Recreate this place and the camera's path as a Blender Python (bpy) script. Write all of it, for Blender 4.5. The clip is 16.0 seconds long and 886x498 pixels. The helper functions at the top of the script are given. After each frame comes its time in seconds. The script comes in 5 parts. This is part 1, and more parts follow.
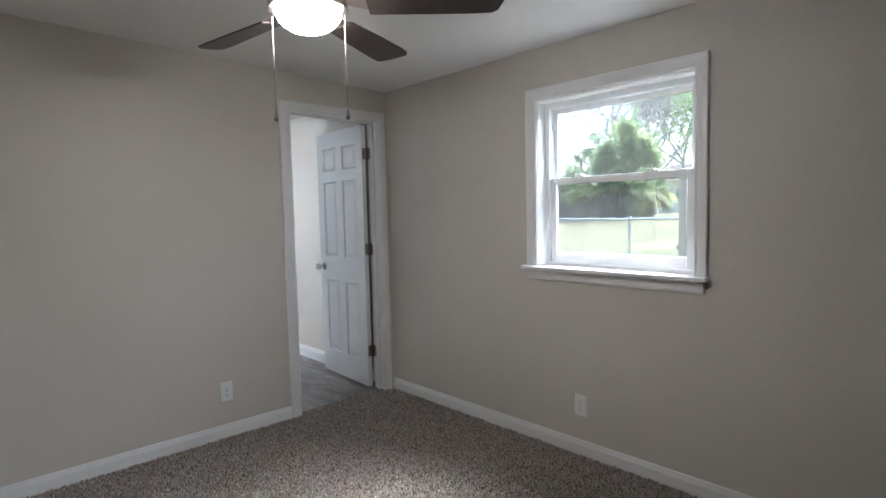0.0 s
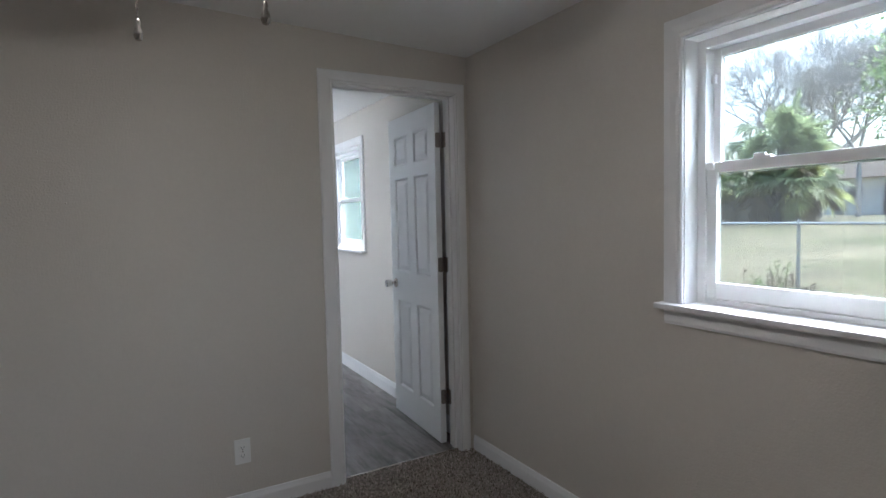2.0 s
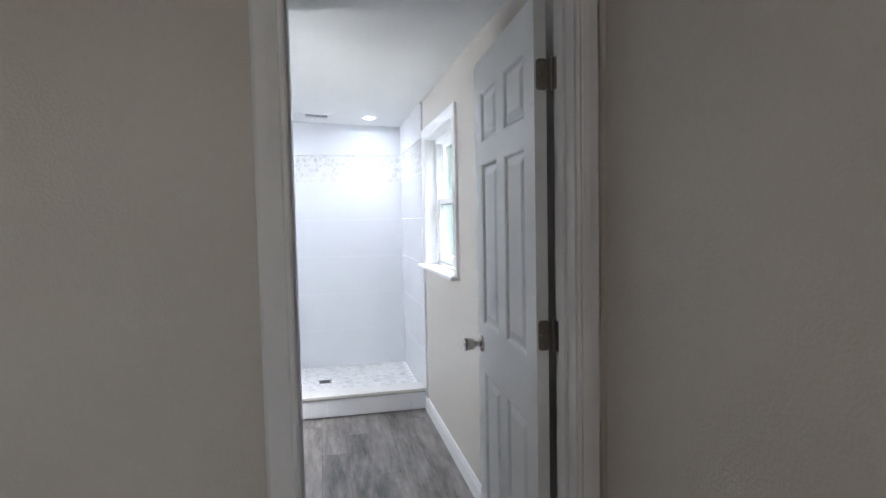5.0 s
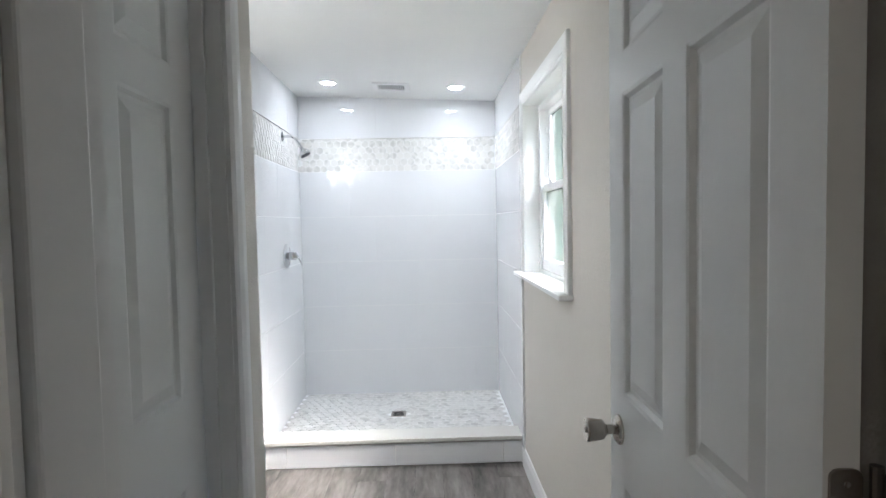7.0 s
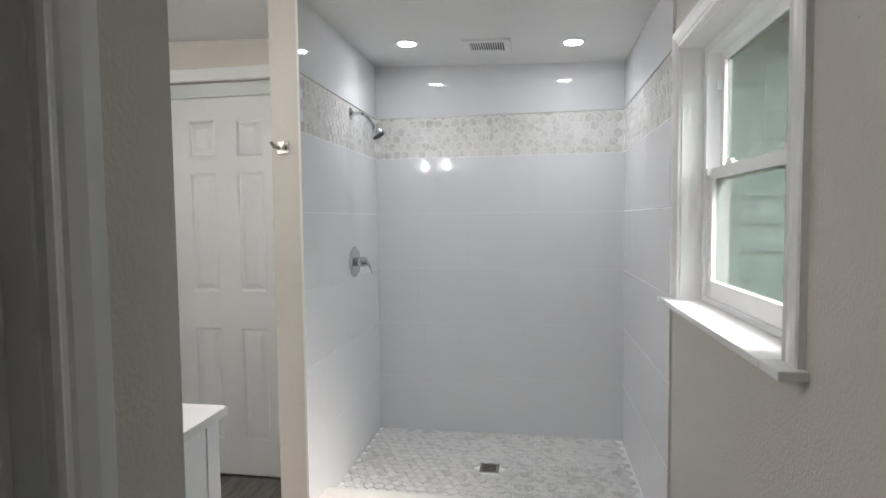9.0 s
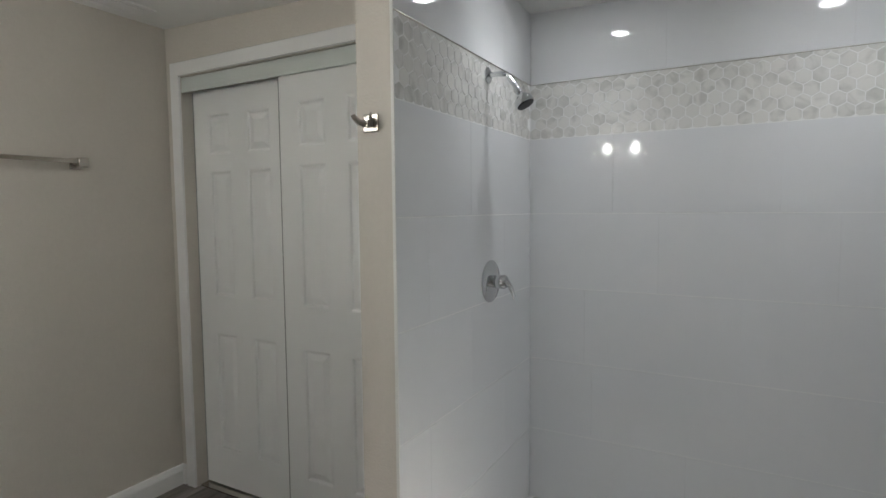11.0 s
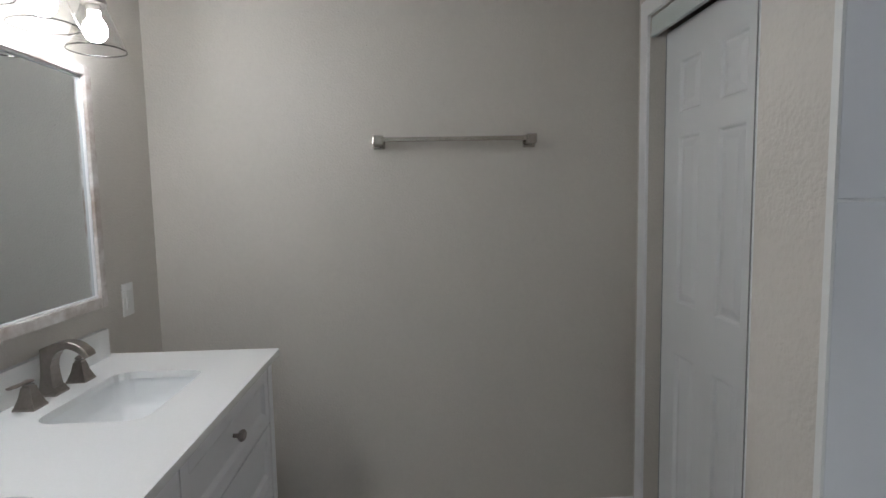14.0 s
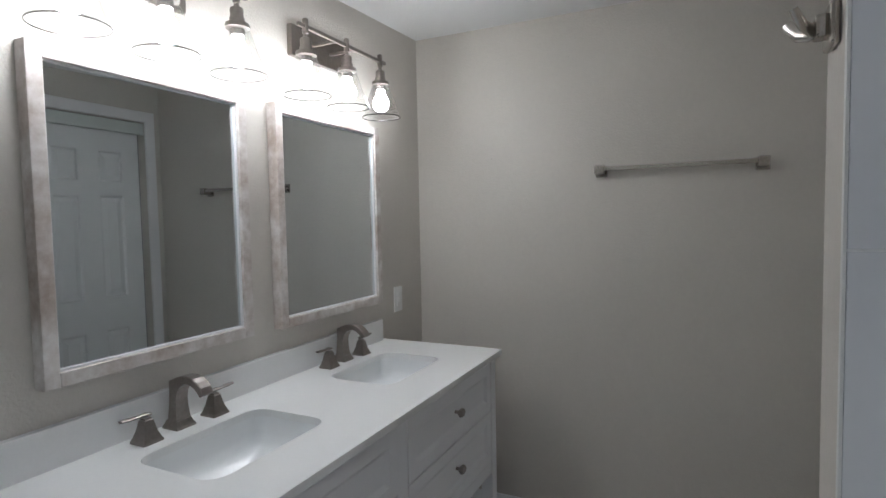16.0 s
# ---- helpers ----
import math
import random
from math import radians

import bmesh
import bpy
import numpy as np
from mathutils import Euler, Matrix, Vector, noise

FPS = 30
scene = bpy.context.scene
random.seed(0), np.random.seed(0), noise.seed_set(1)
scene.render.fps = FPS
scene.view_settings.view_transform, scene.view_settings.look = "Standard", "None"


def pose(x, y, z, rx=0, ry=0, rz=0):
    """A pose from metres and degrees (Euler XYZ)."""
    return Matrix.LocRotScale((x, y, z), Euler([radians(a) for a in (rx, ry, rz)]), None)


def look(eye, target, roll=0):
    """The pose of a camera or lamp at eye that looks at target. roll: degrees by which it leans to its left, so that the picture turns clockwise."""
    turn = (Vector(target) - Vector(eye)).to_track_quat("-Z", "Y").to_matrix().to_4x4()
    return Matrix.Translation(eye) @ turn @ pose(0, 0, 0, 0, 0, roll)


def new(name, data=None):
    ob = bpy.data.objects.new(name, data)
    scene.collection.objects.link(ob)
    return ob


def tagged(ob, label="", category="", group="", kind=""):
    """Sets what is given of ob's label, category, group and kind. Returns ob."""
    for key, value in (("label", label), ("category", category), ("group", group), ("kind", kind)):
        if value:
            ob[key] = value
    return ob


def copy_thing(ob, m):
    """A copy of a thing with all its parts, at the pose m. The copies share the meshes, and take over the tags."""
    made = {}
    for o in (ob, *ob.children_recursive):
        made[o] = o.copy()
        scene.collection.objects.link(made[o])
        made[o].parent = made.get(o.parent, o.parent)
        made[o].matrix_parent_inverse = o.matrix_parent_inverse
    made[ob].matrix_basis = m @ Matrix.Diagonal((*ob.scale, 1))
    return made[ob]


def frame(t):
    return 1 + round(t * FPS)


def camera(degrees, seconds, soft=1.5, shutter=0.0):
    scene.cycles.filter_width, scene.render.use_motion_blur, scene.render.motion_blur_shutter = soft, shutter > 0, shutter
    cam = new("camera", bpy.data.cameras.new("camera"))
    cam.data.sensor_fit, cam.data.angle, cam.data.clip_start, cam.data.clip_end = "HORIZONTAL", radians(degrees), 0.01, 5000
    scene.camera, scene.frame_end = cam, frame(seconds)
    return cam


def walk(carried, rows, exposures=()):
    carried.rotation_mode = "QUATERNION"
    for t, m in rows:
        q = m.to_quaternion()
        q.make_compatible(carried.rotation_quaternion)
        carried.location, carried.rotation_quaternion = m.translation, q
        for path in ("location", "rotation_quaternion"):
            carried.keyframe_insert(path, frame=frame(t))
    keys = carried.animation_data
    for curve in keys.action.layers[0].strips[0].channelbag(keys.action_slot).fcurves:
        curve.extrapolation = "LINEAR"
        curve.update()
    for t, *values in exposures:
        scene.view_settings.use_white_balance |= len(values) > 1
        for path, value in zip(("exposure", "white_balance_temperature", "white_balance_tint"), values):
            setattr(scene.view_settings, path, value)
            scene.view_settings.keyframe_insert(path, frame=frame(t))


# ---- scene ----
cam = camera(78.2, 16.0)
METRES, EYE, TILT, LEAN, TURN = 6.8, 1.36, 0.0, 0.0, -42.9
ROWS = [
    (0.0, 0.0, 0.0, 0.0, -0.09, -3.93, 1.32),
    (0.5, 0.0057, 0.0406, 0.0029, 2.47, -3.79, 1.16),
    (1.0, 0.0153, 0.0785, 0.0024, 5.41, -3.67, 1.11),
    (1.5, 0.0223, 0.1161, 0.0015, 9.67, -3.52, 1.21),
    (2.0, 0.0224, 0.1567, 0.0012, 12.94, -3.42, 1.33),
    (2.5, 0.0223, 0.1958, 0.0048, 15.9, -3.33, 1.32),
    (3.0, 0.0234, 0.2389, 0.0063, 18.64, -3.41, 1.29),
    (5.5, -0.0233, 0.4345, 0.009, 33.14, -3.03, 1.17),
    (6.0, -0.041, 0.4656, 0.0068, 35.77, -2.89, 1.22),
    (6.5, -0.06, 0.4934, 0.0049, 38.67, -2.79, 1.21),
    (7.0, -0.0784, 0.5213, 0.0014, 41.34, -2.73, 1.12),
    (7.5, -0.0975, 0.5509, 0.0036, 43.77, -2.89, 1.03),
    (8.0, -0.1189, 0.5729, 0.0034, 46.09, -3.06, 1.07),
    (8.2, -0.1279, 0.5808, 0.0036, 47.17, -3.08, 1.08),
]
BATH = [
    (10.3, (1.999, 4.342, 1.421), (1.275, 6.201, 1.292), -0.3),
    (10.5, (1.984, 4.441, 1.428), (1.190, 6.272, 1.294), -0.5),
    (11.0, (1.946, 4.652, 1.449), (0.976, 6.395, 1.306), -0.5),
    (11.5, (1.911, 4.861, 1.447), (0.754, 6.485, 1.295), -0.7),
    (12.0, (1.871, 5.003, 1.442), (0.445, 6.397, 1.288), -0.9),
    (12.5, (1.807, 5.123, 1.435), (0.116, 6.181, 1.280), -1.1),
    (13.0, (1.729, 5.259, 1.441), (-0.136, 5.964, 1.284), -1.1),
    (13.5, (1.646, 5.389, 1.434), (-0.300, 5.823, 1.270), -1.1),
    (14.0, (1.600, 5.518, 1.438), (-0.389, 5.615, 1.252), -1.1),
    (14.5, (1.593, 5.547, 1.459), (-0.388, 5.365, 1.250), -1.0),
    (15.0, (1.658, 5.600, 1.466), (-0.292, 5.202, 1.269), -1.0),
    (15.5, (1.744, 5.682, 1.462), (-0.145, 5.044, 1.308), -1.0),
    (16.0, (1.827, 5.787, 1.472), (0.027, 4.921, 1.361), -1.1),
]
EXPOSURES = [(0.0, 5.25, 5150, 9), (1.5, 4.9, 5120, 9), (3.0, 4.45, 5130, 11), (5.5, 4.75, 5350, 10), (7.0, 4.5, 5550, 8), (8.2, 4.15, 5800, 10), (10.5, 3.15, 5950, 8), (12.5, 3.28, 5950, 6), (14.0, 3.15, 5580, 10), (16.0, 2.93, 5500, 10)]
walk(cam, [(t, pose(0, 0, EYE, TILT, LEAN, TURN) @ pose(METRES * x, METRES * y, METRES * z, 90 + pitch, roll, yaw)) for t, x, y, z, yaw, pitch, roll in ROWS]
     + [(t, look(eye, target, lean)) for t, eye, target, lean in BATH], EXPOSURES)

# ---------------------------------------------------------------- light
world = bpy.data.worlds.new("sky")
scene.world = world
world.use_nodes = True
_n = world.node_tree.nodes
_sky = _n.new("ShaderNodeTexSky")
_sky.sky_type, _sky.sun_disc = "NISHITA", False
_sky.sun_elevation, _sky.sun_rotation = radians(48), radians(102)
_sky.air_density, _sky.dust_density, _sky.ozone_density = 0.8, 8.0, 0.5
_n["Background"].inputs["Strength"].default_value = 0.11
world.node_tree.links.new(_sky.outputs["Color"], _n["Background"].inputs["Color"])

sun = new("sun", bpy.data.lights.new("sun", "SUN"))
sun.data.energy, sun.data.angle, sun.data.color = 0.85, radians(130), (1.0, 0.98, 0.95)
sun.matrix_basis = look((0, 0, 20), (-6.55, 1.39, 12.57))

# the two recessed lights over the shower throw their beams downwards
for _x, _y in ((1.385, 6.59), (2.225, 6.64)):
    can_lamp = new("recessed_lamp", bpy.data.lights.new("recessed_lamp", "AREA"))
    can_lamp.data.shape, can_lamp.data.size, can_lamp.data.energy = "DISK", 0.09, 0.08
    can_lamp.data.spread, can_lamp.data.color = radians(120), (1.0, 0.97, 0.93)
    can_lamp.matrix_basis = pose(_x, _y, 2.262 + 0.035 * (2.54 - _x) - 0.012)

GLOBE_GLOW, BULB_GLOW, CAN_GLOW = 2.9, 8.2, 6.6


# ---------------------------------------------------------------- materials
def material(name, colour, rough=0.5, metal=0.0, grain=0.0, grain_size=40.0, stain=0.0, stain_size=2.0, bump=0.0, bump_size=200.0, coat=0.0, random_tint=0.0, spec=0.5):
    """A painted, stone or metal surface: colour with fine grain, broad stains and relief."""
    m = bpy.data.materials.new(name)
    m.use_nodes = True
    nt = m.node_tree
    b = nt.nodes["Principled BSDF"]
    b.inputs["Roughness"].default_value = rough
    b.inputs["Metallic"].default_value = metal
    b.inputs["Coat Weight"].default_value = coat
    b.inputs["Specular IOR Level"].default_value = spec
    co = nt.nodes.new("ShaderNodeTexCoord")
    base = nt.nodes.new("ShaderNodeRGB")
    base.outputs[0].default_value = (*colour, 1)
    out = base.outputs[0]

    def wobble(size, amount, detail, src):
        tex = nt.nodes.new("ShaderNodeTexNoise")
        tex.inputs["Scale"].default_value = size
        tex.inputs["Detail"].default_value = detail
        nt.links.new(co.outputs["Object"], tex.inputs["Vector"])
        ramp = nt.nodes.new("ShaderNodeMapRange")
        ramp.inputs["From Min"].default_value, ramp.inputs["From Max"].default_value = 0.25, 0.75
        ramp.inputs["To Min"].default_value, ramp.inputs["To Max"].default_value = 1 - amount, 1 + amount
        nt.links.new(tex.outputs["Fac"], ramp.inputs["Value"])
        mul = nt.nodes.new("ShaderNodeVectorMath")
        mul.operation = "SCALE"
        nt.links.new(src, mul.inputs[0])
        nt.links.new(ramp.outputs["Result"], mul.inputs["Scale"])
        return mul.outputs[0]

    if grain:
        out = wobble(grain_size, grain, 4, out)
    if stain:
        out = wobble(stain_size, stain, 3, out)
    if random_tint:
        info = nt.nodes.new("ShaderNodeObjectInfo")
        ramp = nt.nodes.new("ShaderNodeMapRange")
        ramp.inputs["To Min"].default_value, ramp.inputs["To Max"].default_value = 1 - random_tint, 1 + random_tint
        nt.links.new(info.outputs["Random"], ramp.inputs["Value"])
        mul = nt.nodes.new("ShaderNodeVectorMath")
        mul.operation = "SCALE"
        nt.links.new(out, mul.inputs[0])
        nt.links.new(ramp.outputs["Result"], mul.inputs["Scale"])
        out = mul.outputs[0]
    nt.links.new(out, b.inputs["Base Color"])
    if bump:
        tex = nt.nodes.new("ShaderNodeTexNoise")
        tex.inputs["Scale"].default_value, tex.inputs["Detail"].default_value = bump_size, 3
        nt.links.new(co.outputs["Object"], tex.inputs["Vector"])
        bp = nt.nodes.new("ShaderNodeBump")
        bp.inputs["Strength"].default_value, bp.inputs["Distance"].default_value = bump, 0.004
        nt.links.new(tex.outputs["Fac"], bp.inputs["Height"])
        nt.links.new(bp.outputs["Normal"], b.inputs["Normal"])
    return m


def glow(name, colour, strength):
    m = bpy.data.materials.new(name)
    m.use_nodes = True
    b = m.node_tree.nodes["Principled BSDF"]
    b.inputs["Base Color"].default_value = (0.9, 0.9, 0.88, 1)
    b.inputs["Emission Color"].default_value = (*colour, 1)
    b.inputs["Emission Strength"].default_value = strength
    return m


def clear_glass(name, tint=(1, 1, 1), ior=1.5, haze=0.0):
    """A thin pane: light goes straight through, and its gloss grows at grazing angles; haze mixes in a pale translucent
    veil.
    """
    m = bpy.data.materials.new(name)
    m.use_nodes = True
    nt = m.node_tree
    nt.nodes.remove(nt.nodes["Principled BSDF"])
    tr, gl, mix, fr, pw = (nt.nodes.new("ShaderNode" + k) for k in ("BsdfTransparent", "BsdfGlossy", "MixShader", "LayerWeight", "Math"))
    tr.inputs["Color"].default_value = (*tint, 1)
    gl.inputs["Roughness"].default_value = 0.0
    pw.operation = "POWER"
    nt.links.new(fr.outputs["Facing"], pw.inputs[0])
    pw.inputs[1].default_value = 4.0
    gain = nt.nodes.new("ShaderNodeMath")
    gain.operation = "MULTIPLY_ADD"
    gain.inputs[1].default_value, gain.inputs[2].default_value = 0.55, ((ior - 1) / (ior + 1)) ** 2
    nt.links.new(pw.outputs[0], gain.inputs[0])
    nt.links.new(gain.outputs[0], mix.inputs[0])
    nt.links.new(tr.outputs[0], mix.inputs[1])
    nt.links.new(gl.outputs[0], mix.inputs[2])
    last = mix
    if haze:
        veil, last = nt.nodes.new("ShaderNodeBsdfTranslucent"), nt.nodes.new("ShaderNodeMixShader")
        veil.inputs["Color"].default_value = (0.85, 0.88, 0.86, 1)
        last.inputs[0].default_value = haze
        nt.links.new(mix.outputs[0], last.inputs[1])
        nt.links.new(veil.outputs[0], last.inputs[2])
    nt.links.new(last.outputs[0], nt.nodes["Material Output"].inputs["Surface"])
    return m


WALL = material("greige_wall_paint", (0.60, 0.564, 0.511), 0.46, stain=0.03, stain_size=1.3, grain=0.02, grain_size=60, bump=0.4, bump_size=130)


def add_nubs(m, scale, reach, height):
    """Sparse raised specks, as roller paint leaves on a wall."""
    nt = m.node_tree
    old = next(n for n in nt.nodes if n.type == "BUMP")
    co = nt.nodes.new("ShaderNodeTexCoord")
    vor = nt.nodes.new("ShaderNodeTexVoronoi")
    vor.inputs["Scale"].default_value = scale
    rng = nt.nodes.new("ShaderNodeMapRange")
    rng.inputs["From Min"].default_value, rng.inputs["From Max"].default_value = 0.0, reach
    rng.inputs["To Min"].default_value, rng.inputs["To Max"].default_value = 1.0, 0.0
    bp = nt.nodes.new("ShaderNodeBump")
    bp.inputs["Strength"].default_value, bp.inputs["Distance"].default_value = height, 0.004
    nt.links.new(co.outputs["Object"], vor.inputs["Vector"])
    nt.links.new(vor.outputs["Distance"], rng.inputs["Value"])
    nt.links.new(rng.outputs["Result"], bp.inputs["Height"])
    nt.links.new(old.outputs["Normal"], bp.inputs["Normal"])
    nt.links.new(bp.outputs["Normal"], nt.nodes["Principled BSDF"].inputs["Normal"])


add_nubs(WALL, 11, 0.045, 0.7)
CEILING = material("flat_ceiling_paint", (0.80, 0.80, 0.79), 0.85, stain=0.02, bump=0.35, bump_size=70)
TRIM = material("white_trim_gloss", (0.80, 0.80, 0.80), 0.32, stain=0.03, stain_size=3, bump=0.12, bump_size=30)
DOOR = material("white_door_paint", (0.80, 0.81, 0.81), 0.38, stain=0.02, bump=0.15, bump_size=25)
VINYL = material("white_vinyl", (0.82, 0.83, 0.84), 0.35, stain=0.02)
CARPET = material("carpet_pile", (0.30, 0.265, 0.235), 0.95, grain=0.45, grain_size=70, stain=0.12, stain_size=4, bump=0.6, bump_size=260, spec=0.1)
NICKEL = material("brushed_nickel", (0.52, 0.485, 0.44), 0.24, metal=1, grain=0.06, grain_size=120)
BRONZE = material("dark_brushed_nickel", (0.30, 0.27, 0.245), 0.33, metal=1, grain=0.1, grain_size=90)
CHROME = material("polished_chrome", (0.60, 0.61, 0.62), 0.05, metal=1)
MIRROR = material("mirror_silver", (0.66, 0.695, 0.71), 0.01, metal=1)
TILE = material("glossy_white_tile", (0.765, 0.77, 0.79), 0.045, stain=0.015, stain_size=2, random_tint=0.01)
GROUT = material("pale_grout", (0.83, 0.83, 0.83), 0.9, grain=0.06, grain_size=200)
QUARTZ = material("white_quartz_top", (0.82, 0.82, 0.81), 0.22, grain=0.015, grain_size=180)
PORCELAIN = material("white_porcelain", (0.84, 0.85, 0.85), 0.16)
VANITY = material("white_vanity_lacquer", (0.80, 0.80, 0.81), 0.3, stain=0.015)
# Near-black; in slots and vents it stands in for the shade inside.
DARK = material("dark_gap", (0.03, 0.03, 0.03), 0.8, grain=0.1)
BLADE = material("dark_walnut_blade", (0.045, 0.034, 0.03), 0.42, grain=0.3, grain_size=30, stain=0.1)
PLASTIC = material("white_switch_plastic", (0.82, 0.82, 0.80), 0.3, stain=0.01)
# Tint dims the bright view outside; the panes cast no shadow, so daylight stays.
GLASS = clear_glass("dimmed_window_glass", (0.39, 0.414, 0.40), haze=0.004)
SHADE_GLASS = clear_glass("shade_glass", (0.93, 0.93, 0.925), 1.5)
RIM_GLASS = clear_glass("thick_rim_glass", (0.45, 0.44, 0.42), 1.6)
GLOBE = glow("lit_frosted_globe", (1.0, 0.83, 0.64), GLOBE_GLOW)
BULB = glow("lit_bulb", (1.0, 0.93, 0.84), BULB_GLOW)
CAN = glow("lit_can_lens", (1.0, 0.97, 0.92), CAN_GLOW)


def marble():
    m = material("marble_hex", (0.74, 0.73, 0.71), 0.2, random_tint=0.05)
    nt = m.node_tree
    b = nt.nodes["Principled BSDF"]
    src = b.inputs["Base Color"].links[0].from_socket
    co = nt.nodes.new("ShaderNodeTexCoord")
    info = nt.nodes.new("ShaderNodeObjectInfo")
    geo = nt.nodes.new("ShaderNodeNewGeometry")
    shift = nt.nodes.new("ShaderNodeVectorMath")
    shift.operation = "MULTIPLY_ADD"
    both = nt.nodes.new("ShaderNodeMath")
    both.operation = "ADD"
    nt.links.new(info.outputs["Random"], both.inputs[0])
    nt.links.new(geo.outputs["Random Per Island"], both.inputs[1])
    nt.links.new(both.outputs[0], shift.inputs[0])
    shift.inputs[1].default_value = (37, 51, 23)
    nt.links.new(co.outputs["Object"], shift.inputs[2])
    tex = nt.nodes.new("ShaderNodeTexNoise")
    tex.inputs["Scale"].default_value, tex.inputs["Detail"].default_value, tex.inputs["Distortion"].default_value = 11, 5, 1.2
    nt.links.new(shift.outputs[0], tex.inputs["Vector"])
    ramp = nt.nodes.new("ShaderNodeValToRGB")
    ramp.color_ramp.elements[0].position, ramp.color_ramp.elements[0].color = 0.36, (0.78, 0.78, 0.78, 1)
    ramp.color_ramp.elements[1].position, ramp.color_ramp.elements[1].color = 0.52, (1, 1, 1, 1)
    nt.links.new(tex.outputs["Fac"], ramp.inputs["Fac"])
    mul = nt.nodes.new("ShaderNodeMix")
    mul.data_type, mul.blend_type = "RGBA", "MULTIPLY"
    mul.inputs["Factor"].default_value = 1.0
    nt.links.new(src, mul.inputs[6])
    nt.links.new(ramp.outputs["Color"], mul.inputs[7])
    nt.links.new(mul.outputs[2], b.inputs["Base Color"])
    return m


def streaked(name, dark, light, stretch, rough, scale=6.0, random_shift=True, bump=0.1):
    """Wood-like streaks along one axis: stretch scales the three axes."""
    m = bpy.data.materials.new(name)
    m.use_nodes = True
    nt = m.node_tree
    b = nt.nodes["Principled BSDF"]
    b.inputs["Roughness"].default_value = rough
    co = nt.nodes.new("ShaderNodeTexCoord")
    info = nt.nodes.new("ShaderNodeObjectInfo")
    shift = nt.nodes.new("ShaderNodeVectorMath")
    shift.operation = "MULTIPLY_ADD"
    nt.links.new(info.outputs["Random"], shift.inputs[0])
    shift.inputs[1].default_value = (31, 47, 19) if random_shift else (0, 0, 0)
    nt.links.new(co.outputs["Object"], shift.inputs[2])
    mp = nt.nodes.new("ShaderNodeMapping")
    mp.inputs["Scale"].default_value = stretch
    nt.links.new(shift.outputs[0], mp.inputs["Vector"])
    fine, broad = nt.nodes.new("ShaderNodeTexNoise"), nt.nodes.new("ShaderNodeTexNoise")
    fine.inputs["Scale"].default_value, fine.inputs["Detail"].default_value, fine.inputs["Roughness"].default_value = scale, 8, 0.65
    broad.inputs["Scale"].default_value, broad.inputs["Detail"].default_value = scale * 0.35, 3
    nt.links.new(mp.outputs[0], fine.inputs["Vector"])
    nt.links.new(mp.outputs[0], broad.inputs["Vector"])
    mean = nt.nodes.new("ShaderNodeMath")
    mean.operation = "ADD"
    nt.links.new(fine.outputs["Fac"], mean.inputs[0])
    nt.links.new(broad.outputs["Fac"], mean.inputs[1])
    tone = nt.nodes.new("ShaderNodeMath")
    tone.operation = "MULTIPLY_ADD"
    tone.inputs[1].default_value = 0.14 if random_shift else 0.0
    nt.links.new(info.outputs["Random"], tone.inputs[0])
    nt.links.new(mean.outputs[0], tone.inputs[2])
    ramp = nt.nodes.new("ShaderNodeValToRGB")
    ramp.color_ramp.elements[0].position, ramp.color_ramp.elements[0].color = 0.0, (*dark, 1)
    ramp.color_ramp.elements[1].position, ramp.color_ramp.elements[1].color = 1.0, (*light, 1)
    rng = nt.nodes.new("ShaderNodeMapRange")
    rng.inputs["From Min"].default_value, rng.inputs["From Max"].default_value = 0.72, 1.4
    nt.links.new(tone.outputs[0], rng.inputs["Value"])
    nt.links.new(rng.outputs["Result"], ramp.inputs["Fac"])
    nt.links.new(ramp.outputs["Color"], b.inputs["Base Color"])
    bp = nt.nodes.new("ShaderNodeBump")
    bp.inputs["Strength"].default_value, bp.inputs["Distance"].default_value = bump, 0.002
    nt.links.new(fine.outputs["Fac"], bp.inputs["Height"])
    nt.links.new(bp.outputs["Normal"], b.inputs["Normal"])
    return m


MARBLE = marble()
PLANK = streaked("grey_vinyl_plank", (0.045, 0.039, 0.036), (0.32, 0.29, 0.27), (6.5, 1.2, 1), 0.42, 5.0)
DRIFT = streaked("whitewashed_frame", (0.40, 0.33, 0.28), (0.84, 0.82, 0.80), (3, 3, 3), 0.55, 8.0, False, 0.3)
OLDWOOD = streaked("grey_fence_wood", (0.10, 0.09, 0.08), (0.34, 0.31, 0.28), (14, 14, 1), 0.85, 4.0, True, 0.4)

BROWNWOOD = streaked("brown_fence_wood", (0.05, 0.038, 0.03), (0.15, 0.115, 0.09), (14, 14, 1), 0.85, 4.0, True, 0.4)


# ---------------------------------------------------------------- mesh helpers
def thing(name, label, category, at=(0, 0, 0), group="", kind=""):
    ob = new(name)
    ob.empty_display_size = 0.05
    ob.matrix_basis = Matrix.Translation(at)
    return tagged(ob, label, category, group, kind)


def part(name, bm, mat, parent=None, label="", smooth=False):
    me = bpy.data.meshes.new(name)
    bmesh.ops.recalc_face_normals(bm, faces=bm.faces)
    for f in bm.faces:
        f.smooth = smooth
    bm.to_mesh(me)
    bm.free()
    me.materials.append(mat)
    if smooth:
        me.set_sharp_from_angle(angle=radians(40))
    ob = new(name, me)
    if parent:
        ob.parent = parent
        ob.matrix_parent_inverse = Matrix.Identity(4) if parent.parent else parent.matrix_basis.inverted()
    if label:
        tagged(ob, label)
    return ob


